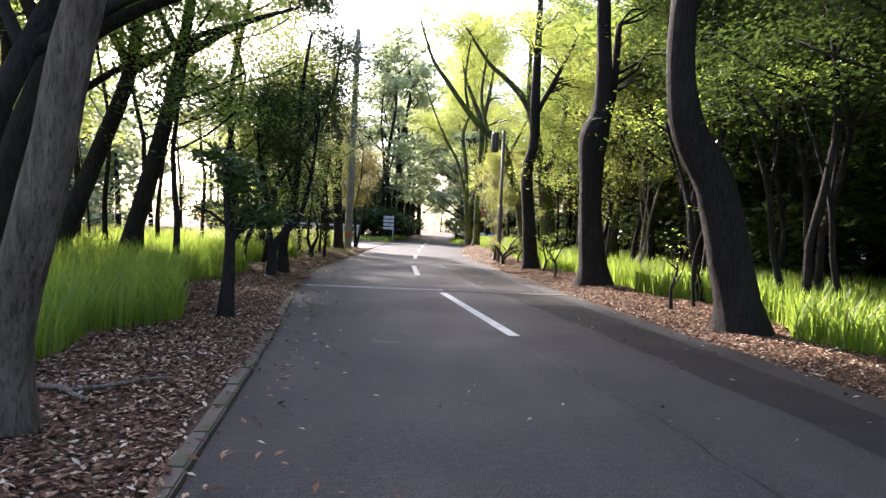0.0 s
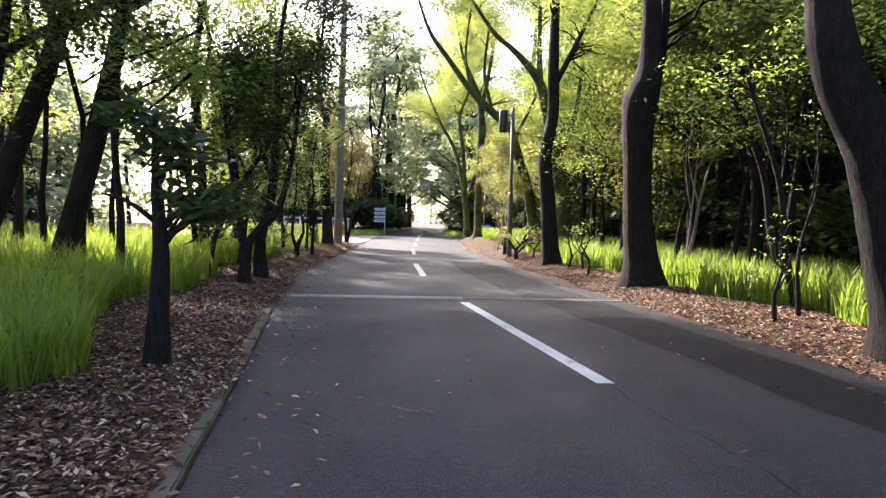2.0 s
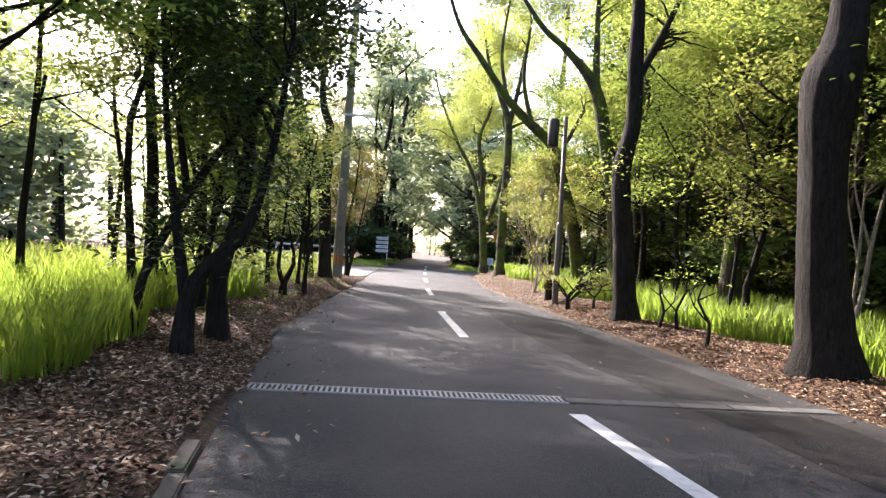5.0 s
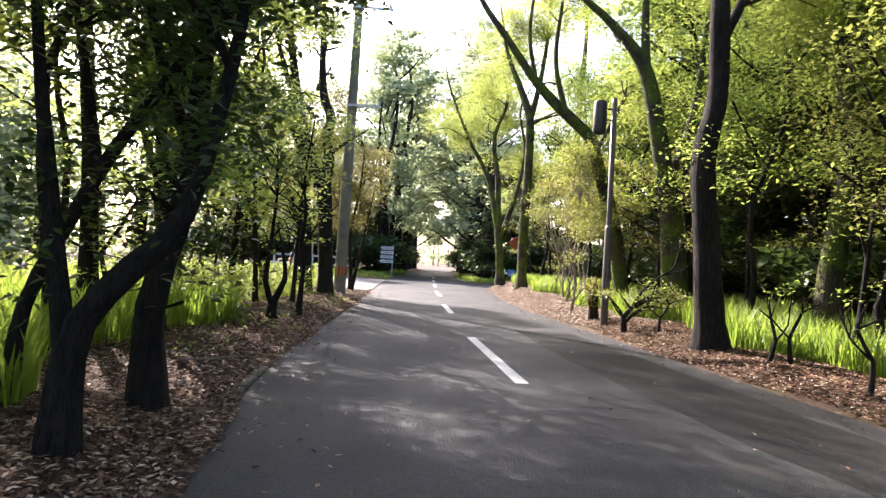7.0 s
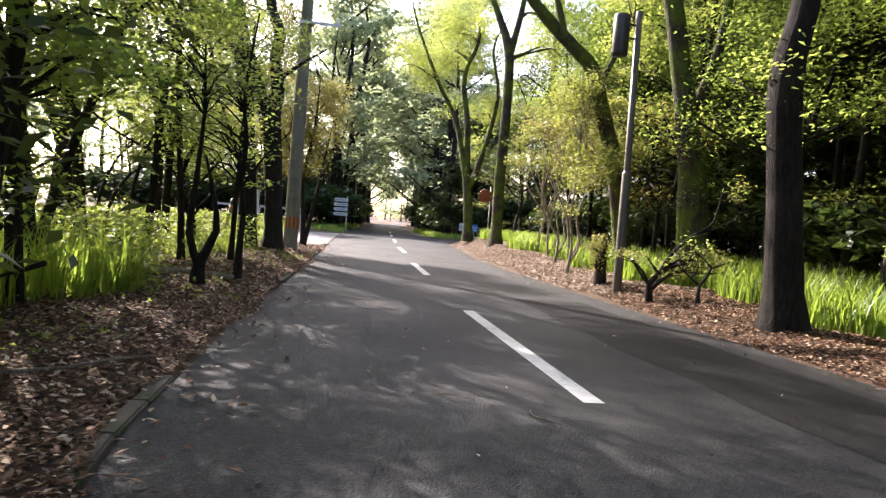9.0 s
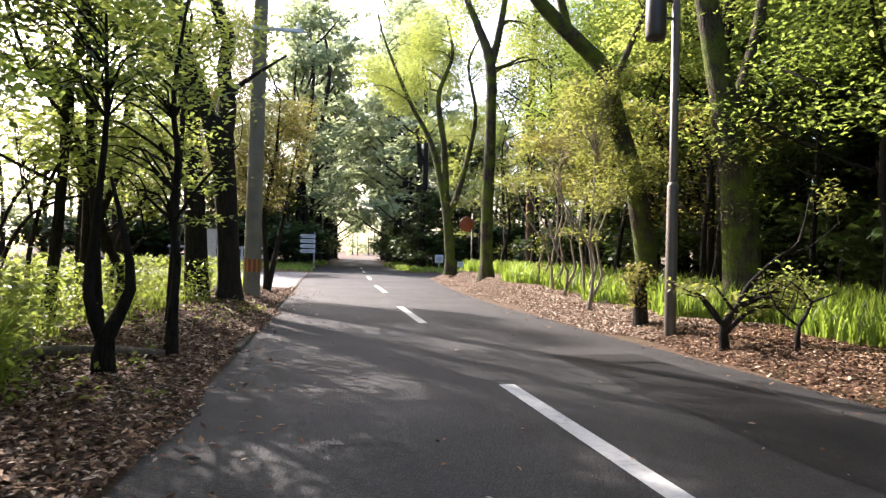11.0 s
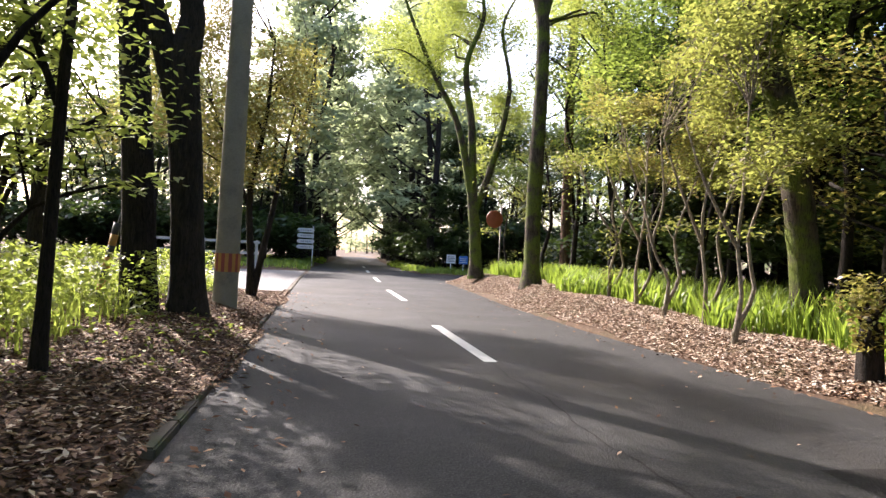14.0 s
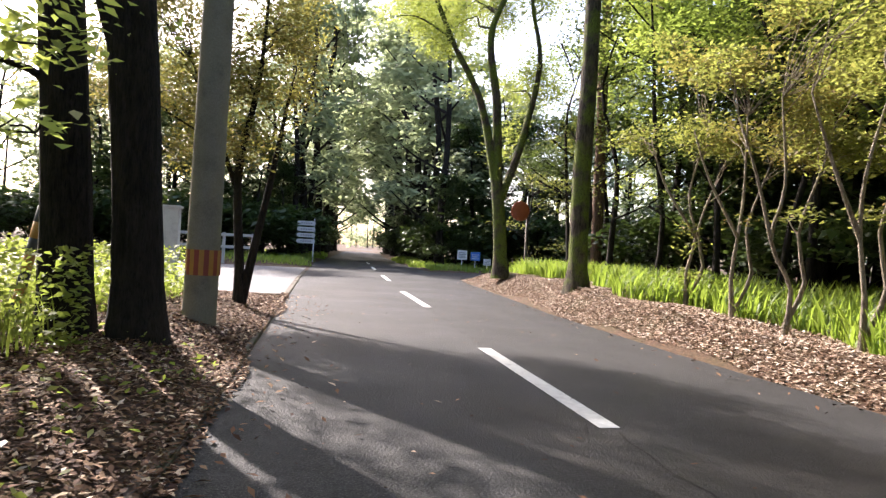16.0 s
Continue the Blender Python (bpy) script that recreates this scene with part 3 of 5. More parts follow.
def traffic_mirror():
    x, y = 7.35, 49.0
    z = float(ground_z(x, y))
    p = empty_at("traffic_mirror", (x, y, z), "round orange-backed traffic mirror on a pole in the shrubs", "traffic mirror")
    bm = bmesh.new()
    bmesh.ops.create_uvsphere(bm, u_segments=24, v_segments=10, radius=0.3)
    bmesh.ops.scale(bm, vec=(1, 0.25, 1), verts=bm.verts)
    bmesh.ops.translate(bm, vec=(x, y, 2.5), verts=bm.verts)
    part("mirror_back", bm, M_ORANGE, p, "orange enamelled back")
    v, f = tube([(x + 0.3 * math.cos(a), y - 0.02, 2.5 + 0.3 * math.sin(a), 0.018) for a in np.linspace(0, 2 * math.pi, 25)], 6)
    under(new("rim", fill_mesh("rim", v, f, M_ORANGE, True)), p)
    round_part("post", [(x + 0.28, y + 0.08, z - 0.1, 0.035), (x + 0.28, y + 0.08, 3.0, 0.035)], M_POST, p, sides=10)
    bm = bmesh.new()
    box(bm, (-0.33, -0.02, -0.04), (0.33, 0.02, 0.04), 0.006, Matrix.Translation((x, y, 3.55)) @ Matrix.Rotation(radians(32), 4, "Y"))
    part("reflector_bar", bm, M_WHITE, p, "slanting white bar")


traffic_mirror()


def gate_pillar():
    bm = bmesh.new()
    box(bm, (-3.2, 47.8, -0.05), (-2.74, 48.25, 1.85), 0.015)
    p = empty_at("gate_pillar", (-2.97, 48, 0), "square white rendered gate pillar beside the side road", "pillar")
    part("shaft", bm, M_PILLAR, p)
    bm = bmesh.new()
    box(bm, (-3.25, 47.75, 1.85), (-2.69, 48.3, 1.93), 0.02)
    part("cap", bm, M_PILLAR, p)


gate_pillar()


def low_fence():
    p = empty_at("fence", (-2.4, 56, 0), "low white two-rail fence by the side road", "fence")
    for k in range(5):
        bm = bmesh.new()
        box(bm, (-6.2 + 1.2 * k, 58.9, -0.05), (-6.08 + 1.2 * k, 59.02, 1.35), 0.01)
        part("post", bm, M_PILLAR, p)
    for h in (0.68, 1.2):
        bm = bmesh.new()
        box(bm, (-6.3, 58.86, h), (-1.2, 58.89, h + 0.12), 0.006)
        part("rail", bm, M_PILLAR, p)


low_fence()


def warning_stake():
    p = empty_at("guy_guard", (-2.36, 35.7, 0.2), "leaning yellow and black striped guy-wire guard in the weeds", "guy guard")
    a, b = np.array([-2.38, 35.7, 0.1]), np.array([-2.16, 35.78, 1.35])
    for k in range(8):
        r0, r1 = a + (b - a) * k / 8, a + (b - a) * (k + 1) / 8
        round_part("stripe", [(*r0, 0.05), (*r1, 0.05)], M_BLACK if k % 2 else M_YELLOW, p, sides=10)
    round_part("guy_wire", [(*b, 0.008), (-0.8, 36.3, 7.5, 0.008)], M_GALV, p, "thin steel guy wire", 5)


warning_stake()


def low_wall():
    p = empty_at("low_wall", (12.7, 53.3, 0.3), "low pale weathered wall panel among the trees", "wall")
    for k in range(3):
        bm = bmesh.new()
        box(bm, (11.75 + 0.64 * k, 53.25, 0.15), (12.37 + 0.64 * k, 53.37, 1.75), 0.015)
        part("panel", bm, M_POLE, p)
    bm = bmesh.new()
    box(bm, (11.7, 53.21, 1.75), (13.72, 53.41, 1.83), 0.015)
    part("coping", bm, M_POLE, p)


low_wall()

# ---- trees along the right verge ----
R = "trees along the right verge"
L = "trees along the left verge"
# last two crown lobes are added above the view to shade the road
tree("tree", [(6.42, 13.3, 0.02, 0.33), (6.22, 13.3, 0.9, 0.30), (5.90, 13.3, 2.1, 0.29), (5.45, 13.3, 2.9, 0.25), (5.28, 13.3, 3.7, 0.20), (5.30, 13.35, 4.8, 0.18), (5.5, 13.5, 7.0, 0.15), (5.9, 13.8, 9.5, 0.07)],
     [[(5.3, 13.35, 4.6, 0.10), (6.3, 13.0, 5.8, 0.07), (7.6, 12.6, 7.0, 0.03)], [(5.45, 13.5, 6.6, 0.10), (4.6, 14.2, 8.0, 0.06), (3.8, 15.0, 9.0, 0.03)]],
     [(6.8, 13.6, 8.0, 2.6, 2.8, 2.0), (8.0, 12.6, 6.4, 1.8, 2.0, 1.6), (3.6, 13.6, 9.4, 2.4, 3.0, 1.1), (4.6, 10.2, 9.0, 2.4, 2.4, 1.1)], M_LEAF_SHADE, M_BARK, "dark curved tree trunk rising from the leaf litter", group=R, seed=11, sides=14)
# last crown lobe is another unseen one, added over the road for shade
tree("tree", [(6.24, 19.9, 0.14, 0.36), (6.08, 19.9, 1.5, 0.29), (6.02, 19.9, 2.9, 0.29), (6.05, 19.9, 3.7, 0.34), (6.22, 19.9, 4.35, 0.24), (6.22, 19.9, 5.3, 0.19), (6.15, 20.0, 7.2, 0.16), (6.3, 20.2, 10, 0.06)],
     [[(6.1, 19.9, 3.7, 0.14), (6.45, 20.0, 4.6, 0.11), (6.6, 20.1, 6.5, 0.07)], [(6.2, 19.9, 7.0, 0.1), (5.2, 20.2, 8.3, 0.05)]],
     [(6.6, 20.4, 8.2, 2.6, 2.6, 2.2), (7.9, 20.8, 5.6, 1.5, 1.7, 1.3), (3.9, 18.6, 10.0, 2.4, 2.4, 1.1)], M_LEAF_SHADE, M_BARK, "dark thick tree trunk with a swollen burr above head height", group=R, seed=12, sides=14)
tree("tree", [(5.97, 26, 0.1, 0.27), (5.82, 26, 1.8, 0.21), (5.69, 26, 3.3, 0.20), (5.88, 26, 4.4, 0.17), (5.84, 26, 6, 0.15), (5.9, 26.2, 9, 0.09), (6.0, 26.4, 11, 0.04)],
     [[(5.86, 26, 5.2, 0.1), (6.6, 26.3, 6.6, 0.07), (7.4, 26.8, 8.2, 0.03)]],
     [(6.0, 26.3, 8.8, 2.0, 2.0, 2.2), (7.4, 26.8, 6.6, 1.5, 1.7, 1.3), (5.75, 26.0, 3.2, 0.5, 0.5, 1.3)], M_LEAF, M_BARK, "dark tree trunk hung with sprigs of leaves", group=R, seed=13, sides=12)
tree("tree", [(7.9, 31.5, 0.15, 0.36), (7.66, 31.5, 2.55, 0.28), (7.21, 31.5, 4.7, 0.22), (6.74, 31.5, 6.5, 0.17), (5.8, 31.5, 7.55, 0.11), (5.0, 31.5, 8.2, 0.08), (4.0, 31.6, 9.6, 0.04)],
     [[(6.8, 31.5, 6.3, 0.13), (6.72, 31.5, 7.3, 0.11), (6.7, 31.6, 9.6, 0.05)], [(7.5, 31.5, 3.6, 0.13), (8.2, 31.7, 5.6, 0.10), (8.6, 32, 8.5, 0.05)]],
     [(7.45, 31.4, 2.9, 0.6, 0.55, 1.6), (5.8, 31.6, 9.6, 2.2, 2.0, 1.5), (8.6, 32.0, 8.3, 2.0, 2.0, 1.8)], M_LEAF, M_BARK_MOSS, "ivy-clad leaning tree trunk with mossy bark", group=R, seed=14, sides=12)
tree("tree", [(7.3, 33.7, 0.2, 0.26), (7.2, 33.7, 1.2, 0.22), (6.92, 33.7, 2.7, 0.20), (6.50, 33.7, 4.0, 0.185), (6.12, 33.7, 5.05, 0.18), (5.62, 33.7, 5.5, 0.16), (4.6, 33.7, 6.4, 0.13), (3.5, 33.7, 7.8, 0.10), (2.8, 33.8, 8.8, 0.07), (2.2, 34, 10.5, 0.04)],
     [[(5.4, 33.7, 5.65, 0.09), (5.05, 33.8, 7.2, 0.07), (5.2, 34, 9.0, 0.04)], [(4.5, 33.7, 6.5, 0.07), (4.3, 34, 8.0, 0.05), (4.5, 34.2, 10, 0.03)], [(6.3, 33.7, 4.6, 0.08), (7.2, 34.0, 6.4, 0.05)]],
     [(4.6, 34.2, 9.8, 2.2, 2.0, 1.8), (2.4, 34.4, 10.6, 1.3, 1.5, 1.2), (7.6, 34.5, 6.6, 1.6, 1.6, 1.3)], M_LEAF, M_BARK_MOSS, "tree with a trunk arching over the road, ivy at its foot", group=R, seed=15, sides=12)
tree("tree", [(6.15, 41.7, 0.48, 0.22), (6.12, 41.7, 2.9, 0.185), (6.16, 41.7, 5.3, 0.175), (6.10, 41.7, 7.3, 0.16), (5.64, 41.8, 8.6, 0.12), (5.1, 42, 10, 0.07), (4.7, 42, 12, 0.03)],
     [[(6.1, 41.7, 7.1, 0.14), (6.4, 41.7, 8.5, 0.11), (6.7, 41.9, 10.5, 0.07), (6.8, 42, 12.5, 0.03)]],
     [(6.0, 42.3, 10.8, 2.8, 2.6, 2.2), (7.6, 42.8, 8.0, 1.6, 1.8, 1.5), (5.0, 42.6, 8.6, 1.0, 1.0, 0.8)], M_LEAF, M_BARK_MOSS, "tall straight trunk furred with green moss", group=R, seed=16)
tree("tree", [(6.42, 47.8, 0.5, 0.22), (6.30, 47.8, 2.0, 0.19), (6.15, 47.8, 3.2, 0.17), (6.02, 47.8, 5.5, 0.13), (5.75, 47.9, 7.6, 0.10), (6.3, 48, 9.4, 0.07), (6.0, 48, 11, 0.03)],
     [[(6.15, 47.8, 3.1, 0.15), (5.5, 47.8, 5.6, 0.11), (4.55, 47.8, 7.3, 0.08), (3.5, 47.8, 9.6, 0.05), (3.1, 47.8, 11, 0.02)],
      [(6.25, 47.8, 2.6, 0.14), (6.83, 47.8, 4.4, 0.11), (7.3, 47.8, 6.9, 0.08), (6.95, 47.8, 9, 0.05), (7.6, 48, 10.5, 0.03)]],
     [(5.6, 48.3, 9.6, 2.8, 2.4, 2.2), (3.9, 48.4, 8.4, 1.5, 1.8, 1.8), (5.0, 48.4, 6.4, 1.1, 1.0, 1.0), (7.6, 48.4, 6.6, 1.5, 1.5, 1.4), (6.6, 48.6, 4.6, 1.0, 1.0, 0.9)], M_LEAF, M_BARK_MOSS, "three-stemmed tree with fresh yellow-green leaves", group=R, seed=17, lad=1.0)
tree("pine_tree", [(10.8, 50.5, 0.3, 0.22), (10.75, 50.5, 4, 0.19), (10.68, 50.5, 8.7, 0.17), (10.85, 50.5, 13.6, 0.12), (10.9, 50.5, 17, 0.05)], (),
     [(10.8, 50.6, 15.5, 2.4, 2.4, 1.6)], M_LEAF_DARK, M_BARK_PINE, "tall pine with a bare reddish trunk", group=R, seed=18)
tree("tree", [(9.08, 27.5, 0.1, 0.32), (9.10, 27.5, 1.0, 0.27), (9.16, 27.5, 1.9, 0.25), (9.38, 27.5, 3.3, 0.22), (9.57, 27.5, 4.2, 0.20), (9.3, 27.6, 5.3, 0.16), (9.2, 27.8, 8.5, 0.06)], (),
     [(9.3, 27.8, 7.4, 2.4, 2.4, 1.8), (9.1, 27.3, 2.3, 0.45, 0.4, 1.2)], M_LEAF, M_BARK_MOSS, "leaning tree trunk with bright moss on its lit side", group=R, seed=19)

# ---- trees along the left verge ----
tree("tree", [(-0.98, 7.9, 0.04, 0.20), (-0.86, 7.8, 0.6, 0.135), (-0.71, 7.75, 1.2, 0.122), (-0.585, 7.7, 1.7, 0.114), (-0.51, 7.7, 2.2, 0.11), (-0.40, 7.7, 2.8, 0.10), (-0.3, 7.7, 4.5, 0.08), (-0.2, 7.9, 6.5, 0.03)],
     (), [(-0.6, 7.9, 5.2, 1.4, 1.6, 1.3)], M_LEAF_DARK, M_BARK_PALE, "pale grey smooth-barked tree leaning over the kerb", group=L, seed=21, sides=14)
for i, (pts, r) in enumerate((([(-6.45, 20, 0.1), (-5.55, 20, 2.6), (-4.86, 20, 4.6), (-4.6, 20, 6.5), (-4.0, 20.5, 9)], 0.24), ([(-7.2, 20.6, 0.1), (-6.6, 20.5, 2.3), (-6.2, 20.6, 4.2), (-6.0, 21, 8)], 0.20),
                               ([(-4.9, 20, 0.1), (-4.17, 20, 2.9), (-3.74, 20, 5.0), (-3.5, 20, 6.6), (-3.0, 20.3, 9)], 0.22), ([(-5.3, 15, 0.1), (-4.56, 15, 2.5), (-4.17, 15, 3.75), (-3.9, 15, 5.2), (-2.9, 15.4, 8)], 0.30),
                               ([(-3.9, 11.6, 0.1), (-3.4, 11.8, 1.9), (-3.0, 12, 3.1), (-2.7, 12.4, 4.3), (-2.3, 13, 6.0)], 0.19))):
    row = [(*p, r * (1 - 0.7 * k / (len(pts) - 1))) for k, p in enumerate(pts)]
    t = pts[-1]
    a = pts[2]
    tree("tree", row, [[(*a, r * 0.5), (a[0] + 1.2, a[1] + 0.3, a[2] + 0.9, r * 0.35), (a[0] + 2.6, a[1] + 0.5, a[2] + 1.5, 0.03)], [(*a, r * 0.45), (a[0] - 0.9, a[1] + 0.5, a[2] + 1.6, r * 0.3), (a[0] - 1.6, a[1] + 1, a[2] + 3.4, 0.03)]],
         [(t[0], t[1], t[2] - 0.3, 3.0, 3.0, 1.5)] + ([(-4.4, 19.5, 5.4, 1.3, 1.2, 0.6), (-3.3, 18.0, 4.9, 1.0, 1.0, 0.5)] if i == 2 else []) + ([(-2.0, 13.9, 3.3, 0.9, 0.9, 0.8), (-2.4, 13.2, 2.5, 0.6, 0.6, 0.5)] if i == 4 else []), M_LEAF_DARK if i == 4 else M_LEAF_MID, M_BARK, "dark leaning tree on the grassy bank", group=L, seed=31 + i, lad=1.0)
tree("evergreen_shrub", [(-0.82, 12.76, 0.03, 0.09), (-0.81, 12.76, 0.5, 0.08), (-0.80, 12.76, 1.0, 0.065), (-0.84, 12.76, 1.5, 0.045), (-0.86, 12.76, 2.1, 0.015)],
     [[(-0.80, 12.76, 1.15, 0.026), (-0.62, 12.7, 1.35, 0.018), (-0.45, 12.7, 1.4, 0.01)], [(-0.80, 12.76, 1.2, 0.026), (-1.05, 12.7, 1.4, 0.018), (-1.25, 12.7, 1.45, 0.01)]],
     [(-0.82, 12.76, 1.75, 0.40, 0.40, 0.42), (-0.9, 12.7, 2.05, 0.26, 0.26, 0.22), (-0.55, 12.76, 1.35, 0.30, 0.28, 0.26), (-1.12, 12.7, 1.48, 0.34, 0.28, 0.26), (-0.82, 12.7, 1.1, 0.22, 0.22, 0.14)], M_LEAF_DARK, M_BARK, "young evergreen shrub with dark glossy leaves", "shrub", seed=41, leaf_size=0.17, lad=22.0, per=9, spread=0.15, level=0.4, slim=0.3, twigs=16, flare=1.35)
tree("tree", [(-1.38, 19.3, 0.1, 0.115), (-1.375, 19.3, 0.45, 0.095), (-1.30, 19.3, 0.84, 0.08), (-1.03, 19.3, 1.17, 0.075), (-0.79, 19.4, 1.5, 0.06), (-0.6, 19.5, 2.4, 0.045), (-0.5, 19.7, 3.6, 0.03)],
     [[(-1.375, 19.3, 0.7, 0.06), (-1.55, 19.4, 1.5, 0.05), (-1.75, 19.5, 2.6, 0.035), (-1.9, 19.6, 4, 0.02)]], [(-1.3, 19.5, 3.6, 1.1, 1.0, 1.1), (-0.75, 19.5, 1.9, 0.5, 0.5, 0.45), (-1.9, 19.4, 2.5, 0.7, 0.6, 0.6), (-1.7, 19.2, 1.2, 0.4, 0.4, 0.35), (-1.6, 19.2, 1.9, 0.6, 0.5, 0.5), (-1.1, 19.3, 2.8, 0.7, 0.6, 0.6)], M_LEAF_DARK, M_BARK, "crooked slim dark tree at the road's edge", group=L, seed=42, lad=2.6, flare=1.25, lumps=0.13)
tree("tree", [(-2.25, 20.5, 0.1, 0.065), (-2.2, 20.5, 0.8, 0.055), (-1.75, 20.5, 1.8, 0.05), (-1.48, 20.5, 2.26, 0.046), (-1.10, 20.5, 2.9, 0.04), (-0.9, 20.6, 3.8, 0.03)],
     [[(-1.75, 20.5, 1.8, 0.05), (-1.85, 20.5, 2.4, 0.04), (-2.05, 20.6, 3.2, 0.02)]], [(-1.6, 20.7, 3.7, 1.1, 1.0, 0.8)], M_LEAF_MID, M_BARK, "slim leaning tree with thin branches", group=L, seed=43, lad=1.2)
tree("tree", [(-1.31, 20.6, 0.12, 0.13), (-1.33, 20.6, 0.84, 0.105), (-1.18, 20.6, 1.45, 0.095), (-1.09, 20.6, 2.06, 0.09), (-1.05, 20.6, 3.0, 0.07), (-1.05, 20.7, 4.5, 0.05), (-0.9, 20.9, 6, 0.03)],
     [[(-1.1, 20.6, 2.0, 0.06), (-1.5, 20.8, 3.0, 0.04), (-1.8, 21, 4.2, 0.02)], [(-1.05, 20.6, 2.9, 0.05), (-0.6, 20.8, 3.8, 0.04), (-0.3, 21.2, 4.8, 0.03), (-0.2, 21.8, 6.4, 0.015)]],
     [(-1.0, 20.9, 4.6, 1.8, 1.5, 1.6), (-0.1, 21.2, 4.6, 1.0, 1.0, 0.8), (-0.1, 22.0, 6.4, 1.3, 1.3, 0.8), (-1.0, 22.4, 7.4, 1.6, 1.6, 0.9), (-1.05, 20.7, 2.3, 0.75, 0.7, 0.9), (-0.95, 20.6, 1.35, 0.5, 0.45, 0.45), (-1.5, 20.5, 1.5, 0.5, 0.45, 0.5), (-1.9, 21.2, 3.0, 0.8, 0.8, 0.8)], M_LEAF_SHADE, M_BARK, "slim dark tree with leaves along its trunk", group=L, seed=44, lad=1.35, flare=1.25, lumps=0.12)
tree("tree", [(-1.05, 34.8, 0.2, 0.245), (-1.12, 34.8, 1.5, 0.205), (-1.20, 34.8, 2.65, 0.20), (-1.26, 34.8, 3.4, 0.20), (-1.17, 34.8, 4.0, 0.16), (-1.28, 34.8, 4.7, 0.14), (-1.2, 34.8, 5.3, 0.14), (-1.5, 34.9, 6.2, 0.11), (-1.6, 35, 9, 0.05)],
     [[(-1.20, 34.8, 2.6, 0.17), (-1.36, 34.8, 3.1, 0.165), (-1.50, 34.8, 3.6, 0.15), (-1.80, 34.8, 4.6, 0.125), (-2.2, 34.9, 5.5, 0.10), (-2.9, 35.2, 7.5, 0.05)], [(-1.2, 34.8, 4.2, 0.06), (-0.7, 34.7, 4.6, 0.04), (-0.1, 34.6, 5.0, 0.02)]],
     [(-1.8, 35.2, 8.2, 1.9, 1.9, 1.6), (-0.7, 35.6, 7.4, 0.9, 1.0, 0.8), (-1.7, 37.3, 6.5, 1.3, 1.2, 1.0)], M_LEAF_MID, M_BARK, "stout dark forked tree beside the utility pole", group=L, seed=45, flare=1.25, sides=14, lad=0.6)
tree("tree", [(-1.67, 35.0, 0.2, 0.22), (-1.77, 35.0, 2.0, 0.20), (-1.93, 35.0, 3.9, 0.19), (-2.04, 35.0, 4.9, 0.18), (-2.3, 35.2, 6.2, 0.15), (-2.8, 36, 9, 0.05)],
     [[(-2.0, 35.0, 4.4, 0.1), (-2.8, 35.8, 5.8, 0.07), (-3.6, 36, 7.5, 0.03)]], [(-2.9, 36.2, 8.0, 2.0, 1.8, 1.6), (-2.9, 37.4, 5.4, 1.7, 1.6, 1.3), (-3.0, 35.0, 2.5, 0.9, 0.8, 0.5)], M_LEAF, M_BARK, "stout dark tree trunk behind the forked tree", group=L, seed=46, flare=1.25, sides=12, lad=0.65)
tree("tree", [(-1.08, 28.5, 0.17, 0.055), (-1.06, 28.5, 0.75, 0.045), (-1.04, 28.5, 1.1, 0.04), (-1.10, 28.5, 1.5, 0.038), (-1.06, 28.5, 2.1, 0.033), (-1.12, 28.5, 2.8, 0.025), (-1.0, 28.6, 4, 0.012)],
     [[(-1.1, 28.5, 1.45, 0.02), (-0.8, 28.4, 1.9, 0.015), (-0.45, 28.4, 2.3, 0.008)]], [(-1.2, 28.8, 2.9, 0.8, 0.9, 0.7), (-1.9, 29.2, 2.2, 0.8, 0.8, 0.5)], M_LEAF, M_BARK, "thin S-shaped sapling in the leaf litter", group=L, seed=47, lad=1.6, flare=1.6, leaf_size=0.1)
tree("shrub", [(-1.42, 27.3, 0.14, 0.085), (-1.40, 27.3, 0.45, 0.07), (-1.22, 27.3, 0.85, 0.05), (-1.28, 27.3, 1.3, 0.03), (-1.4, 27.3, 1.8, 0.012)],
     [[(-1.42, 27.3, 0.4, 0.05), (-1.55, 27.3, 0.8, 0.045), (-1.5, 27.3, 1.5, 0.035), (-1.45, 27.3, 2.3, 0.025), (-1.5, 27.4, 3.2, 0.012)]], [(-1.6, 27.5, 2.8, 0.8, 0.8, 0.6)], M_LEAF_DARK, M_BARK, "gnarled dark shrub with twisted stems", "shrub", seed=48, lad=2.0, lumps=0.14)
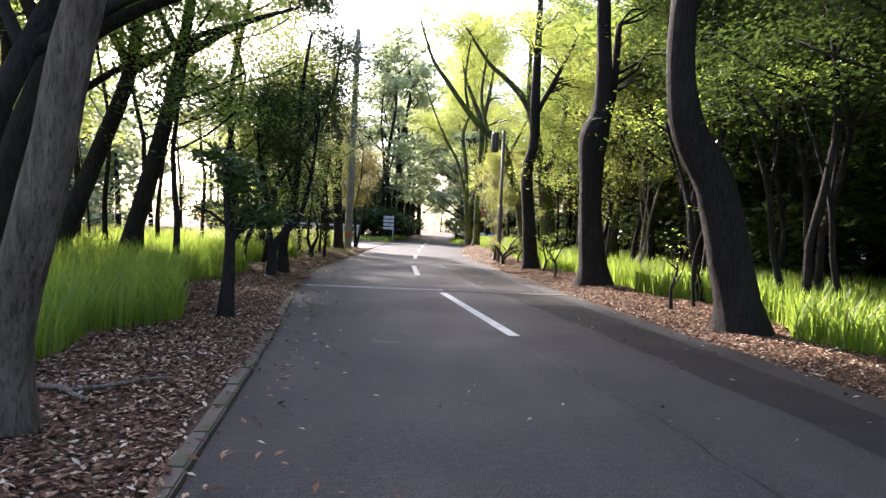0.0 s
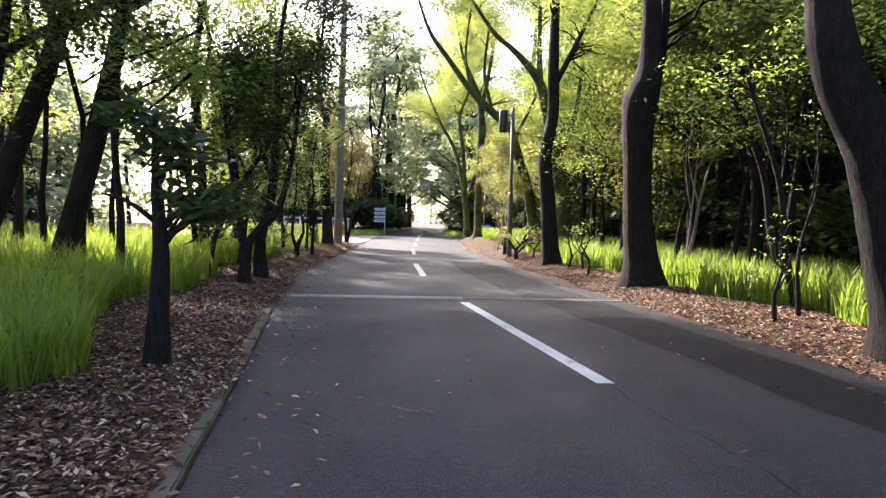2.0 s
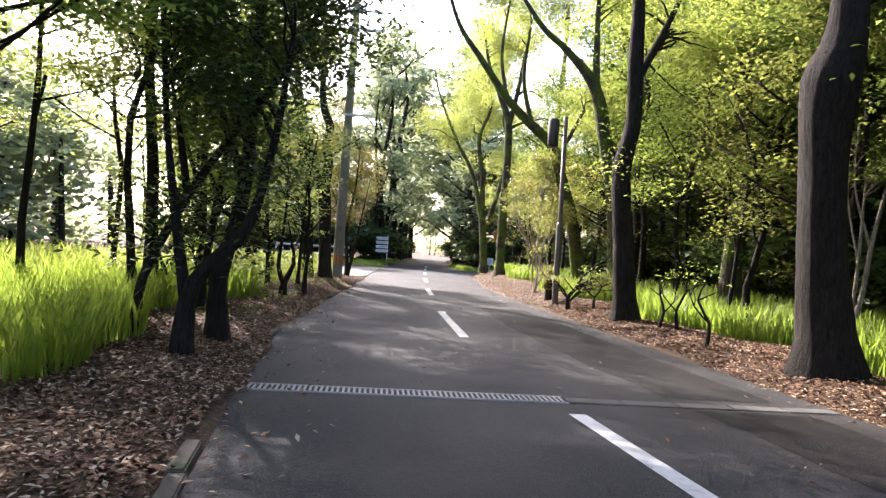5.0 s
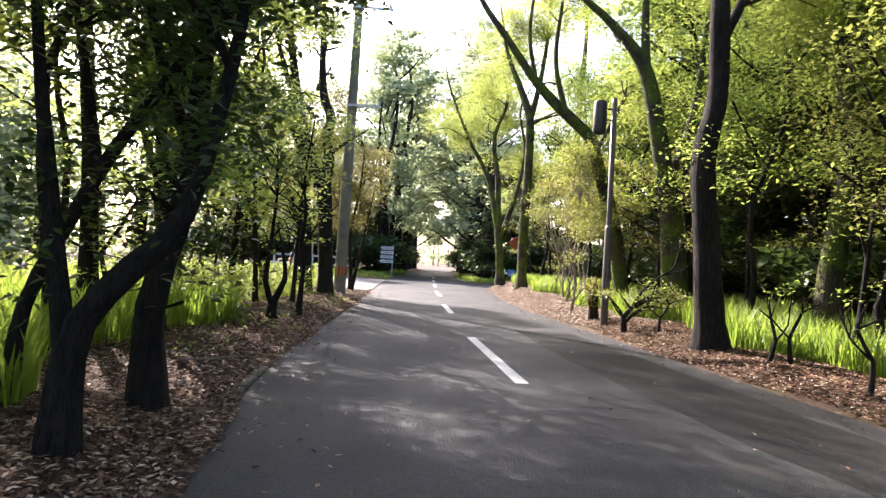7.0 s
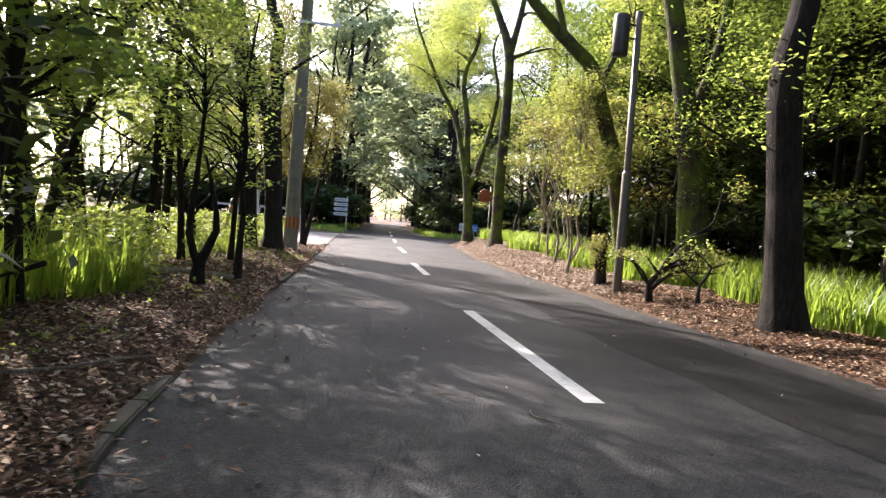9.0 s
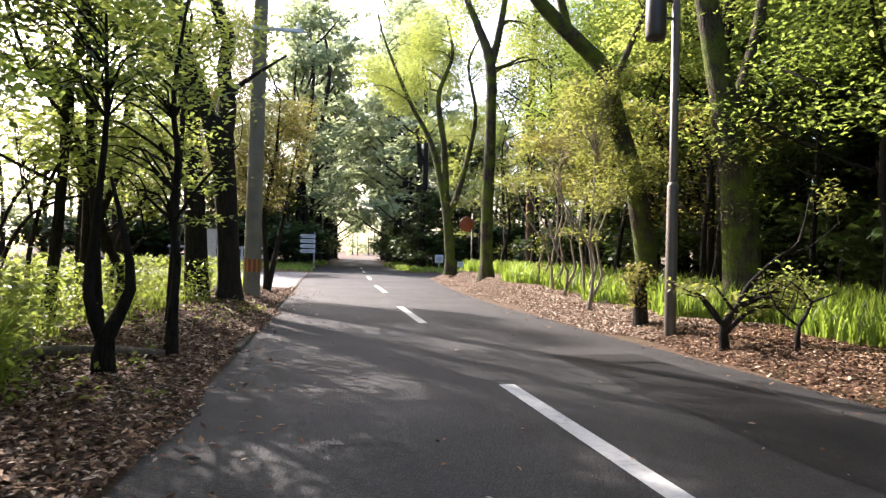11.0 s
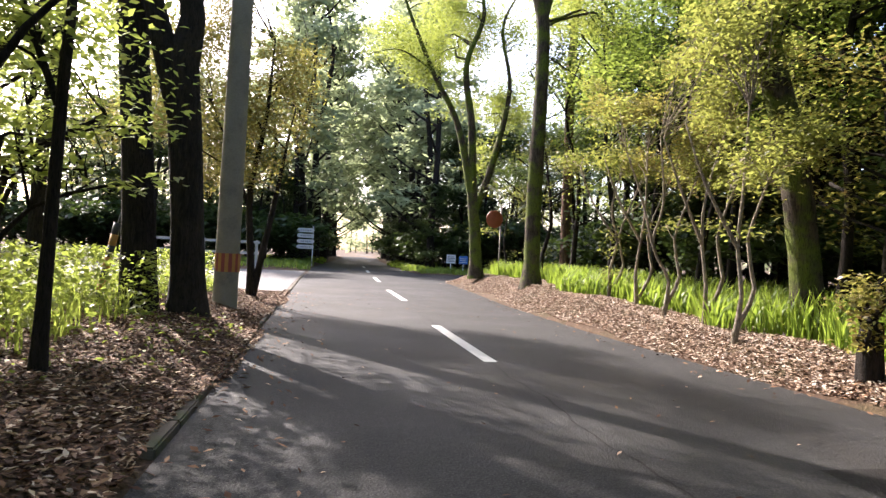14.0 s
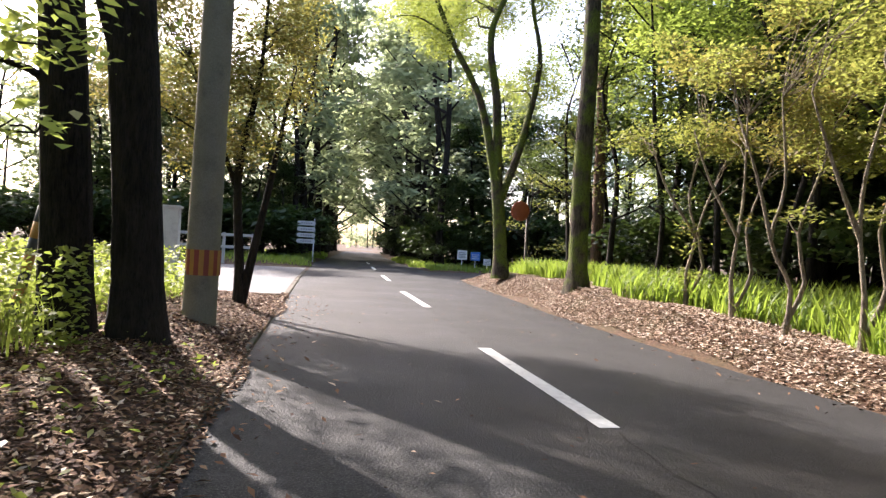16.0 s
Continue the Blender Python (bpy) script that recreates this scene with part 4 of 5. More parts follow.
for i, (x, y, h, r, lean) in enumerate(((-3.4, 27.3, 4.5, 0.07, 1.3), (-4.3, 31.8, 5, 0.12, -0.4), (-5.0, 32.6, 6, 0.26, 0.2), (-3.0, 32.4, 5.5, 0.09, 0.1), (-1.5, 30.9, 4.5, 0.05, 0.15), (-2.3, 23.6, 5.0, 0.07, 0.5), (-2.6, 25.0, 5.5, 0.08, -0.2), (-2.2, 30.2, 5.0, 0.06, -0.3))):
    z = float(ground_z(x, y))
    tree("tree", [(x, y, z, r), (x + 0.25 * lean, y, 1.4, r * 0.85), (x + 0.55 * lean, y, 2.6, r * 0.75), (x + lean, y + 0.2, h, r * 0.3)], [[(x + 0.4 * lean, y, 2.0, r * 0.6), (x + 0.4 * lean - 0.4, y + 0.2, 3.0, r * 0.45), (x + 0.4 * lean - 0.7, y + 0.3, 4.2, r * 0.2)]],
         [(x + lean, y + 0.3, h - 0.5, 1.2, 1.2, 0.8), (x + 0.6 * lean - 0.3, y + 0.2, h - 1.7, 1.0, 1.0, 0.5)] + ([(x + 0.5, y + 0.2, 2.4, 0.9, 0.9, 0.5), (x + 0.3, y - 0.3, 3.2, 1.0, 1.0, 0.5)] if i in (5, 6) else []), (M_LEAF_DARK, M_LEAF, M_LEAF_DARK, M_LEAF, M_LEAF, M_LEAF_MID, M_LEAF_MID, M_LEAF_MID)[i], M_BARK, "slim dark roadside tree in low weeds", group=L, seed=51 + i, lad=2.6 if i in (5, 6, 7) else 1.4)

for i, (x, y, z, wide) in enumerate(((-1.55, 32.5, 1.62, 0.7), (-2.15, 32.7, 1.75, 0.9), (-1.85, 33.4, 2.3, 0.8), (-2.8, 31.4, 1.9, 0.9), (-2.3, 31.0, 2.8, 0.9), (-3.2, 32.2, 2.4, 1.0))):
    g = float(ground_z(x - 1.0, y))
    tree("young_tree", [(x - 1.0, y, g, 0.035), (x - 0.95, y, g + z * 0.4, 0.03), (x - 0.6, y, z * 0.85, 0.022), (x, y, z, 0.014), (x + 0.6 * wide, y - 0.1, z + 0.02, 0.005)], [[(x - 0.6, y, z * 0.85, 0.018), (x - 0.7, y - 0.2, z * 1.3, 0.006)], [(x - 0.3, y, z * 0.93, 0.014), (x - 0.1, y + 0.5, z * 1.1, 0.005)]],
         [(x + 0.4 * wide, y - 0.1, z, 0.6 * wide, 0.6 * wide, 0.16), (x - 0.4 * wide, y, z + 0.1, 0.6 * wide, 0.6 * wide, 0.2), (x - 0.4, y, z + 0.55, 0.7 * wide, 0.7 * wide, 0.22)], M_LEAF, M_BARK, "young tree with broad sprays of bright leaves", group="young trees on the weedy bank", seed=160 + i, lad=4.2, per=12, spread=0.17, leaf_size=0.13, slim=0.55, level=0.8, flat=0.28, twigs=24, flare=1.2)

# golden multi-stemmed tree behind the pole
tree("tree", [(-0.5, 39.3, 0.1, 0.09), (-0.55, 39.3, 0.9, 0.075), (-0.62, 39.3, 2.2, 0.06), (-0.4, 39.4, 3.6, 0.04), (-0.3, 39.4, 5.2, 0.015)],
     [[(-0.48, 39.3, 0.15, 0.08), (-0.35, 39.3, 0.9, 0.07), (-0.15, 39.3, 2.0, 0.05), (0.1, 39.4, 3.6, 0.02)], [(-0.6, 39.3, 1.8, 0.04), (-1.0, 39.4, 2.8, 0.03), (-1.4, 39.5, 3.8, 0.015)]],
     [(-0.45, 39.5, 3.5, 1.1, 1.1, 1.75), (-1.2, 39.8, 3.0, 0.9, 0.9, 1.2), (-1.7, 40.4, 5.2, 1.5, 1.3, 1.6), (-2.8, 40.6, 3.4, 1.2, 1.2, 1.2), (0.05, 40.2, 4.8, 0.9, 1.0, 1.3), (-1.6, 41.0, 7.2, 1.6, 1.5, 1.3)], M_LEAF_GOLD, M_BARK, "bushy tree with golden-brown leaves behind the utility pole", group=L, seed=61, lad=1.7, twigs=40, leaf_size=0.085)

# shrub row with pale bare stems under a broad golden-green crown
for i, (x, y) in enumerate(((6.8, 38.7), (6.6, 37.2), (6.3, 35.8), (6.2, 34.5), (5.66, 33.1))):
    z = float(ground_z(x, y))
    rs = np.random.default_rng(70 + i)
    kink = rs.uniform(-0.25, 0.25, 4)
    tree("flowering_shrub", [(x, y, z, 0.042), (x + kink[0] * 0.5, y, z + 0.6, 0.029), (x + kink[1], y, z + 1.2, 0.025), (x + kink[2] * 0.6, y, z + 1.9, 0.021), (x + kink[3], y, z + 3.0, 0.012)],
         [[(x, y, z + 0.1, 0.034), (x + 0.28, y, z + 0.7, 0.028), (x + 0.15, y, z + 1.3, 0.023), (x + 0.5, y, z + 2.3, 0.012)], [(x + kink[1], y, z + 1.2, 0.03), (x - 0.5, y, z + 2.0, 0.02), (x - 0.8, y, z + 2.7, 0.01)]],
         [(x + rs.uniform(-0.7, 1.3), y + rs.uniform(-0.7, 0.7), z + rs.uniform(2.3, 4.6), rs.uniform(0.4, 0.85), rs.uniform(0.4, 0.85), rs.uniform(0.25, 0.55)) for _ in range(9)] + ([(x, y, z + 0.9, 0.22, 0.22, 0.8), (x + 0.1, y, z + 0.35, 0.35, 0.3, 0.3)] if i == 0 else [(x + 0.1, y, z + 1.5, 0.3, 0.3, 0.15)]), M_LEAF_GOLD if i == 1 else M_LEAF_OLIVE, M_BARK_TWIG, "flowering shrub with crooked pale stems and yellow-green leaves", "shrub", "flowering shrubs on the right verge", seed=70 + i, lad=2.7, per=26, spread=0.15, twigs=30, flare=1.2, lumps=0.04, leaf_size=0.09)
# ivy-covered stump and low shrubs on the right
tree("stump", [(5.62, 31.0, 0.03, 0.12), (5.6, 31.0, 0.45, 0.11), (5.61, 31.0, 0.72, 0.10)], (), [(5.58, 31.0, 0.95, 0.36, 0.34, 0.24), (5.5, 30.95, 0.5, 0.2, 0.2, 0.35), (5.42, 30.95, 0.8, 0.25, 0.22, 0.2)], M_LEAF_GOLD, M_BARK, "mossy tree stump sprouting leaves beside the lamp post", "stump", seed=81, lad=6, per=6, spread=0.08, leaf_size=0.08, twigs=6, flare=1.2)
tree("shrub", [(5.52, 28.7, 0.12, 0.06), (5.48, 28.7, 0.4, 0.05), (5.66, 28.7, 0.62, 0.04), (5.82, 28.65, 0.95, 0.03), (6.2, 28.6, 1.3, 0.024), (6.45, 28.55, 1.5, 0.02), (6.55, 28.5, 2.1, 0.01)], [[(5.62, 28.7, 0.6, 0.025), (5.4, 28.7, 0.85, 0.015)], [(6.2, 28.6, 1.3, 0.015), (6.6, 28.5, 1.45, 0.01), (6.9, 28.4, 1.75, 0.006)]],
     [(5.3, 28.75, 0.85, 0.5, 0.45, 0.17), (6.35, 28.8, 0.95, 0.6, 0.5, 0.35), (6.0, 28.7, 0.7, 0.4, 0.4, 0.25), (6.6, 28.5, 2.1, 0.35, 0.35, 0.3)], M_LEAF_OLIVE, M_BARK, "low crooked shrub with one long bare bough", "shrub", seed=82, lad=4, per=6, spread=0.1, leaf_size=0.08, flare=1.2)
for i, (x, y, h) in enumerate(((6.3, 15.5, 1.0), (6.9, 15.9, 2.6), (5.85, 22.2, 1.0), (6.0, 24.4, 0.9), (6.5, 24.6, 1.1), (5.9, 27.9, 0.8), (6.9, 21.2, 2.4))):
    z = float(ground_z(x, y))
    rs = np.random.default_rng(90 + i)
    k = rs.uniform(-0.22, 0.22, 4)
    s1 = 1 if rs.uniform() > 0.5 else -1
    tree("sapling", [(x, y, z, 0.034), (x + k[0] * 0.5, y, z + h * 0.35, 0.026), (x + k[1], y, z + h * 0.7, 0.019), (x + k[2], y, z + h, 0.007)], [[(x + k[0] * 0.5, y, z + h * 0.35, 0.017), (x + k[0] * 0.6 + 0.22 * s1, y + 0.1, z + h * 0.6, 0.012), (x + k[0] * 0.4 + 0.3 * s1, y + 0.15, z + h * 0.9, 0.008)], [(x + k[1], y, z + h * 0.7, 0.016), (x + k[1] - 0.25 * s1, y - 0.1, z + h * 0.85, 0.006)]],
         [(x + k[2], y, z + h * 1.1, 0.35, 0.35, 0.3), (x, y, z + h * 0.7, 0.25, 0.25, 0.2)], M_LEAF_MID, M_BARK, "bare dark sapling stem at the verge", "sapling", "saplings on the right verge", seed=90 + i, lad=0.5, per=6, spread=0.1, flare=1.2, twigs=3, leaf_size=0.07)

for i, (x, y, h, lean, r) in enumerate(((8.0, 22.0, 3.4, 0.9, 0.05), (8.1, 22.1, 3.0, 0.35, 0.04), (7.6, 17.0, 3.6, -0.9, 0.07), (8.4, 18.4, 4.2, -1.5, 0.08), (9.0, 16.4, 4.4, -1.2, 0.08), (9.6, 20.8, 4.5, 0.8, 0.10), (8.8, 14.4, 4.0, -1.0, 0.06), (10.4, 17.6, 5.0, -0.9, 0.11), (7.4, 24.6, 3.2, 0.5, 0.05), (10.0, 23.6, 4.6, 1.0, 0.09))):
    z = float(ground_z(x, y))
    tree("tree", [(x, y, z, r), (x + lean * 0.28, y, z + h * 0.25, r * 0.85), (x + lean * 0.45, y, z + h * 0.55, r * 0.7), (x + lean, y + 0.2, z + h, r * 0.3)],
         [[(x + lean * 0.4, y, z + h * 0.5, r * 0.5), (x + lean * 0.2, y + 0.2, z + h * 0.8, r * 0.3), (x + lean * 0.3, y + 0.3, z + h * 1.1, 0.008)]],
         [(x + lean, y + 0.2, z + h, 0.9, 0.9, 0.4), (x + lean * 0.3, y + 0.3, z + h * 1.05, 0.7, 0.7, 0.3)], M_LEAF_MID, M_BARK_TWIG if i < 2 else M_BARK, "thin leaning stem in the shade of the wood", group="leaning stems under the trees", seed=150 + i, lad=0.9, flare=1.3, flat=0.25, level=0.75)

# ---- woods: a few tree kinds, built once and set out ----
def wood_tree(seed, h, r, bare, spread_r, leaf, bark_mat, label, size, n_tiers=5, name="tree", group="", lad=0.9, per=20):
    rs = np.random.default_rng(seed)
    k = rs.uniform(-0.35, 0.35, (4, 2))
    rows = [(0, 0, 0, r), (k[0, 0] * 0.4, k[0, 1] * 0.4, h * 0.18, r * 0.85), (k[1, 0], k[1, 1], h * 0.4, r * 0.7), (k[2, 0] * 1.6, k[2, 1] * 1.6, h * 0.7, r * 0.45), (k[3, 0] * 2, k[3, 1] * 2, h * 0.97, r * 0.12)]
    limbs, crown = [], []
    for i in range(n_tiers):
        a = rs.uniform(0, 6.28)
        z0 = h * (bare + (0.9 - bare) * i / n_tiers)
        reach = spread_r * rs.uniform(0.55, 1.0) * (1 - 0.35 * i / n_tiers)
        c = (reach * math.cos(a), reach * math.sin(a), z0 + h * 0.12)
        limbs.append([(k[1, 0] * 0.8, k[1, 1] * 0.8, z0, r * 0.35), (c[0] * 0.5, c[1] * 0.5, z0 + h * 0.05, r * 0.25), (*c, 0.03)])
        crown.append((c[0] * 0.8, c[1] * 0.8, c[2], spread_r * rs.uniform(0.45, 0.7), spread_r * rs.uniform(0.45, 0.7), h * rs.uniform(0.06, 0.12)))
    crown.append((k[3, 0] * 2, k[3, 1] * 2, h * 0.9, spread_r * 0.55, spread_r * 0.55, h * 0.12))
    return tree(name, rows, limbs, crown, leaf, bark_mat, label, "tree", group, seed, leaf_size=size, lad=lad, per=per, spread=0.42, twigs=10, sides=6, step=0.8, slim=0.5, level=0.75, flat=0.26)


W = "woodland trees beside the road"
# the first two take the shade-darkened leaf colour
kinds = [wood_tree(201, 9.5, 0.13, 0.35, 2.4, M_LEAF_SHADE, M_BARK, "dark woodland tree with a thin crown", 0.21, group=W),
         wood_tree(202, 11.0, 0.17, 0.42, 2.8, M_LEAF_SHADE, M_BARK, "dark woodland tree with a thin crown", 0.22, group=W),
         wood_tree(203, 8.0, 0.10, 0.22, 2.2, M_LEAF, M_BARK, "young woodland tree with bright leaves", 0.17, group=W),
         wood_tree(204, 7.0, 0.09, 0.15, 2.0, M_LEAF_DARK, M_BARK, "young evergreen woodland tree", 0.18, group=W),
         wood_tree(205, 5.0, 0.06, 0.15, 1.7, M_LEAF_OLIVE, M_BARK, "slender understorey tree with bright leaves", 0.13, 4, group=W, lad=0.8),
         wood_tree(206, 12.0, 0.16, 0.3, 3.0, M_LEAF, M_BARK, "tall meadow-side tree with bright leaves", 0.24, 6, group=W, lad=0.85)]
# the first two wear the leaf colour with haze painted in
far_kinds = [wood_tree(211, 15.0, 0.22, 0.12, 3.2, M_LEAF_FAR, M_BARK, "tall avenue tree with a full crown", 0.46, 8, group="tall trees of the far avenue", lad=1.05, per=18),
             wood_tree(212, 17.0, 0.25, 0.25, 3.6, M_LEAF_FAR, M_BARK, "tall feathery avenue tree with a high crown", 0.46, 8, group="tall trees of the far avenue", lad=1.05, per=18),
             wood_tree(213, 13.0, 0.2, 0.05, 3.0, M_LEAF_SHADE, M_BARK, "dense dark evergreen avenue tree", 0.46, 9, group="tall trees of the far avenue", lad=1.3, per=22),
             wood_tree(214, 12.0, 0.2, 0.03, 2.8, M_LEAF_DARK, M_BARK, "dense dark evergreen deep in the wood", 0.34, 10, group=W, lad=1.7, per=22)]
thicket_kinds = []
for sd, leaf, lab in ((231, M_LEAF_DARK, "dark evergreen thicket on the woodland floor"), (232, M_LEAF_MID, "green thicket at the meadow's edge")):
    rs = np.random.default_rng(sd)
    thicket_kinds.append(tree("thicket", [(0, 0, 0, 0.05), (0.1, 0, 0.8, 0.04), (0, 0.1, 2.0, 0.02)], [[(0, 0, 0.2, 0.03), (rs.uniform(-1, 1), 0.5, 1.2, 0.02), (1.0, rs.uniform(-1, 1), 2.0, 0.01)]],
                              [(rs.uniform(-1.2, 1.2), rs.uniform(-1.2, 1.2), rs.uniform(0.5, 2.4), rs.uniform(0.6, 1.1), rs.uniform(0.6, 1.1), rs.uniform(0.5, 0.9)) for _ in range(8)], leaf, M_BARK, lab, "thicket", "thickets in the woods", sd, leaf_size=0.3, lad=2.6, per=12, spread=0.3, twigs=4, sides=5, slim=0.55))
used = set()


def plant(kind, x, y, s, turn):
    m = Matrix.Translation((x, y, float(ground_z(x, y)) - 0.02)) @ Matrix.Rotation(turn, 4, "Z") @ Matrix.Diagonal((s, s, s, 1))
    if kind not in used:
        used.add(kind)
        kind.matrix_basis = m
        return kind
    ob = copy_thing(kind, Matrix.Identity(4))
    ob.matrix_basis = m
    return ob


rw = random.Random(7)
spots = []


def scatter(n, x0, x1, y0, y1, pool, gap, s0=0.85, s1=1.2):
    made, tries = 0, 0
    while made < n and tries < n * 40:
        tries += 1
        x, y = rw.uniform(x0, x1), rw.uniform(y0, y1)
        lo, hi = float(left_edge(y)), float(right_edge(y))
        if lo - 1.2 < x < hi + 2.2 or any((x - a) ** 2 + (y - b) ** 2 < gap * gap for a, b in spots):
            continue
        if x < lo and 42.5 < y < 60.5 or x > hi and 53.5 < y < 62.5:
            continue
        spots.append((x, y))
        plant(rw.choice(pool), x, y, rw.uniform(s0, s1), rw.uniform(0, 6.28))
        made += 1


# bright and dark understorey close behind the right verge; M_LEAF_SHADE carries shade in its colour
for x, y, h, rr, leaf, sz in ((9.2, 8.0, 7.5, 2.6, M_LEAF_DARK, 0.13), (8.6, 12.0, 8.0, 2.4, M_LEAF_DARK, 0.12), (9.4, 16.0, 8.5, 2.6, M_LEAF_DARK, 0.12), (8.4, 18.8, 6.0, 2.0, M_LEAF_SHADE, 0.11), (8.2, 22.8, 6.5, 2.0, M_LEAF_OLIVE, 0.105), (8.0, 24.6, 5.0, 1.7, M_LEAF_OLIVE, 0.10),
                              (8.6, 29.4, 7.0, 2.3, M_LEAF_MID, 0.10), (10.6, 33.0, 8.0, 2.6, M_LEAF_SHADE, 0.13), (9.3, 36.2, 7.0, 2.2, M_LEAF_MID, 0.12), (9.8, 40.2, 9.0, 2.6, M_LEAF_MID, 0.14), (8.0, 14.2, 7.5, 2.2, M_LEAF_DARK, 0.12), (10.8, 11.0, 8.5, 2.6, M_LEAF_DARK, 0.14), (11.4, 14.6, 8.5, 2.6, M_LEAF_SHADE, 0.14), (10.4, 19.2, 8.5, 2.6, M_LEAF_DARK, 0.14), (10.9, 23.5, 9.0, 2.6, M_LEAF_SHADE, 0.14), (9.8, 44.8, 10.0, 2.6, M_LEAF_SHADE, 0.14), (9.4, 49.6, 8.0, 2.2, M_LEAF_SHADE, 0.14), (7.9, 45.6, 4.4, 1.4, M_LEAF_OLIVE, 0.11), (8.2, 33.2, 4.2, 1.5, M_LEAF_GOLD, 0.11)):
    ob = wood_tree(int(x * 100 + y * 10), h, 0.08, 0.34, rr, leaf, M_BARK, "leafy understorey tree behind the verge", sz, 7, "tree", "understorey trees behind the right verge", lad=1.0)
    ob.matrix_basis = Matrix.Translation((x, y, float(ground_z(x, y)) - 0.02))
    spots.append((x, y))
for x, y, h, rr in ((10.6, 36.6, 13.0, 3.0), (11.6, 41.4, 13.5, 3.0), (12.4, 46.6, 14.0, 3.0), (10.9, 30.8, 12.5, 2.8), (12.8, 33.6, 13.0, 3.0), (9.6, 24.8, 11.5, 2.6), (11.2, 50.8, 12.5, 2.6)):
    ob = wood_tree(int(300 + x * 100 + y * 10), h, 0.12, 0.38, rr, M_LEAF_MID, M_BARK, "tall leafy tree deep in the roadside wood", 0.15, 8, "tree", "tall leafy trees deep in the roadside wood", lad=0.9)
    ob.matrix_basis = Matrix.Translation((x, y, float(ground_z(x, y)) - 0.02))
    spots.append((x, y))
# leafy trees of the left bank
for x, y, h, rr, leaf, sz in ((-3.2, 23.2, 7.5, 2.2, M_LEAF, 0.105), (-2.9, 26.2, 7.0, 2.0, M_LEAF, 0.105), (-2.8, 30.2, 7.5, 2.0, M_LEAF, 0.105), (-3.4, 33.6, 6.0, 1.9, M_LEAF, 0.105), (-2.5, 32.3, 3.6, 1.3, M_LEAF, 0.10), (-4.6, 38.5, 8.5, 2.4, M_LEAF, 0.13), (-6.4, 22.8, 9.0, 2.6, M_LEAF_MID, 0.14), (-4.7, 20.6, 7.6, 2.2, M_LEAF_MID, 0.11), (-3.3, 18.7, 6.6, 1.8, M_LEAF_MID, 0.10), (-5.6, 24.6, 7.0, 2.2, M_LEAF, 0.11), (-6.6, 15.4, 8.0, 2.4, M_LEAF_MID, 0.12), (-7.8, 19.6, 7.5, 2.4, M_LEAF, 0.12), (-8.6, 23.2, 7.0, 2.4, M_LEAF, 0.12), (-5.2, 27.6, 6.6, 2.0, M_LEAF, 0.11)):
    ob = wood_tree(int(700 - x * 100 + y * 10), h, 0.08, 0.40 if y < 28 else 0.24, rr, leaf, M_BARK, "leafy tree on the weedy bank", sz, 6, "tree", "leafy trees of the left bank", lad=1.3 if y < 31 else 0.8)
    ob.matrix_basis = Matrix.Translation((x, y, float(ground_z(x, y)) - 0.02))
    spots.append((x, y))
for x, y, h, rr, leaf in ((-3.2, 25.0, 2.6, 1.3, M_LEAF_MID), (-3.7, 27.4, 2.8, 1.4, M_LEAF)):
    ob = wood_tree(int(500 - x * 100 + y * 10), h, 0.05, 0.06, rr, leaf, M_BARK, "low bushy tree on the weedy bank", 0.10, 7, "tree", "low bushy trees of the left bank", lad=1.8)
    ob.matrix_basis = Matrix.Translation((x, y, float(ground_z(x, y)) - 0.02))
    spots.append((x, y))
# added on the sun's path: high crowns that shade road, grass and right verge
for x, y, h, rr, thick in ((-3.4, 24.6, 13.0, 2.8, 1.3), (-4.2, 28.4, 13.5, 3.0, 1.3), (-3.8, 37.6, 13.0, 2.8, 0.4), (-6.3, 17.4, 10.5, 2.8, 0.85), (-7.2, 22.0, 11.5, 3.0, 0.85), (-8.8, 26.4, 12.0, 3.0, 0.85), (-5.8, 13.4, 9.5, 2.6, 0.85), (-9.2, 19.0, 11.0, 3.0, 0.85)):
    ob = wood_tree(int(900 - x * 100 + y * 10), h, 0.13, 0.55, rr, M_LEAF_MID, M_BARK, "tall slender tree with a high crown on the bank", 0.16, 7, "tree", "leafy trees of the left bank", lad=thick)
    ob.matrix_basis = Matrix.Translation((x, y, float(ground_z(x, y)) - 0.02))
    spots.append((x, y))
scatter(24, 8.2, 20, 4, 25, kinds[:2] + kinds[3:4], 1.5)
scatter(24, 8.2, 20, 25, 46, kinds[:5], 1.5)
scatter(26, 18, 34, 2, 54, kinds[:2] + kinds[3:4], 2.2, 1.0, 1.35)
scatter(10, 8.5, 18, 46, 53, kinds[:5], 1.6)
scatter(2, -14, -9, 24, 41, kinds[2:3] + kinds[4:5], 3.2)
scatter(6, -23, -15, 24, 43, kinds[5:], 3.6)
scatter(8, 8, 20, -16, 4, kinds[:2], 3.0)
scatter(6, -14, -4, -16, 3, kinds[:2], 3.0)
for k in range(14):                                            # far avenue, both sides
    y = 69 + 4.6 * k
    near = k < 3
    plant(far_kinds[k % 2], float(left_edge(y)) - (rw.uniform(1.2, 2.4) if near else rw.uniform(1.0, 1.9)), y + rw.uniform(-1, 1) + (3 if k == 0 else 0), rw.uniform(0.95, 1.2) * (1.0 if near else 1.25), rw.uniform(0, 6.28))
    plant(far_kinds[k % 2], float(right_edge(y)) + (rw.uniform(1.8, 3.0) if near else rw.uniform(1.0, 2.0)), y + rw.uniform(-1, 1), rw.uniform(0.9, 1.15) * (1.15 if near else 1.5), rw.uniform(0, 6.28))
scatter(20, -22, -1, 70, 95, far_kinds[:3], 3.2, 0.75, 1.0)
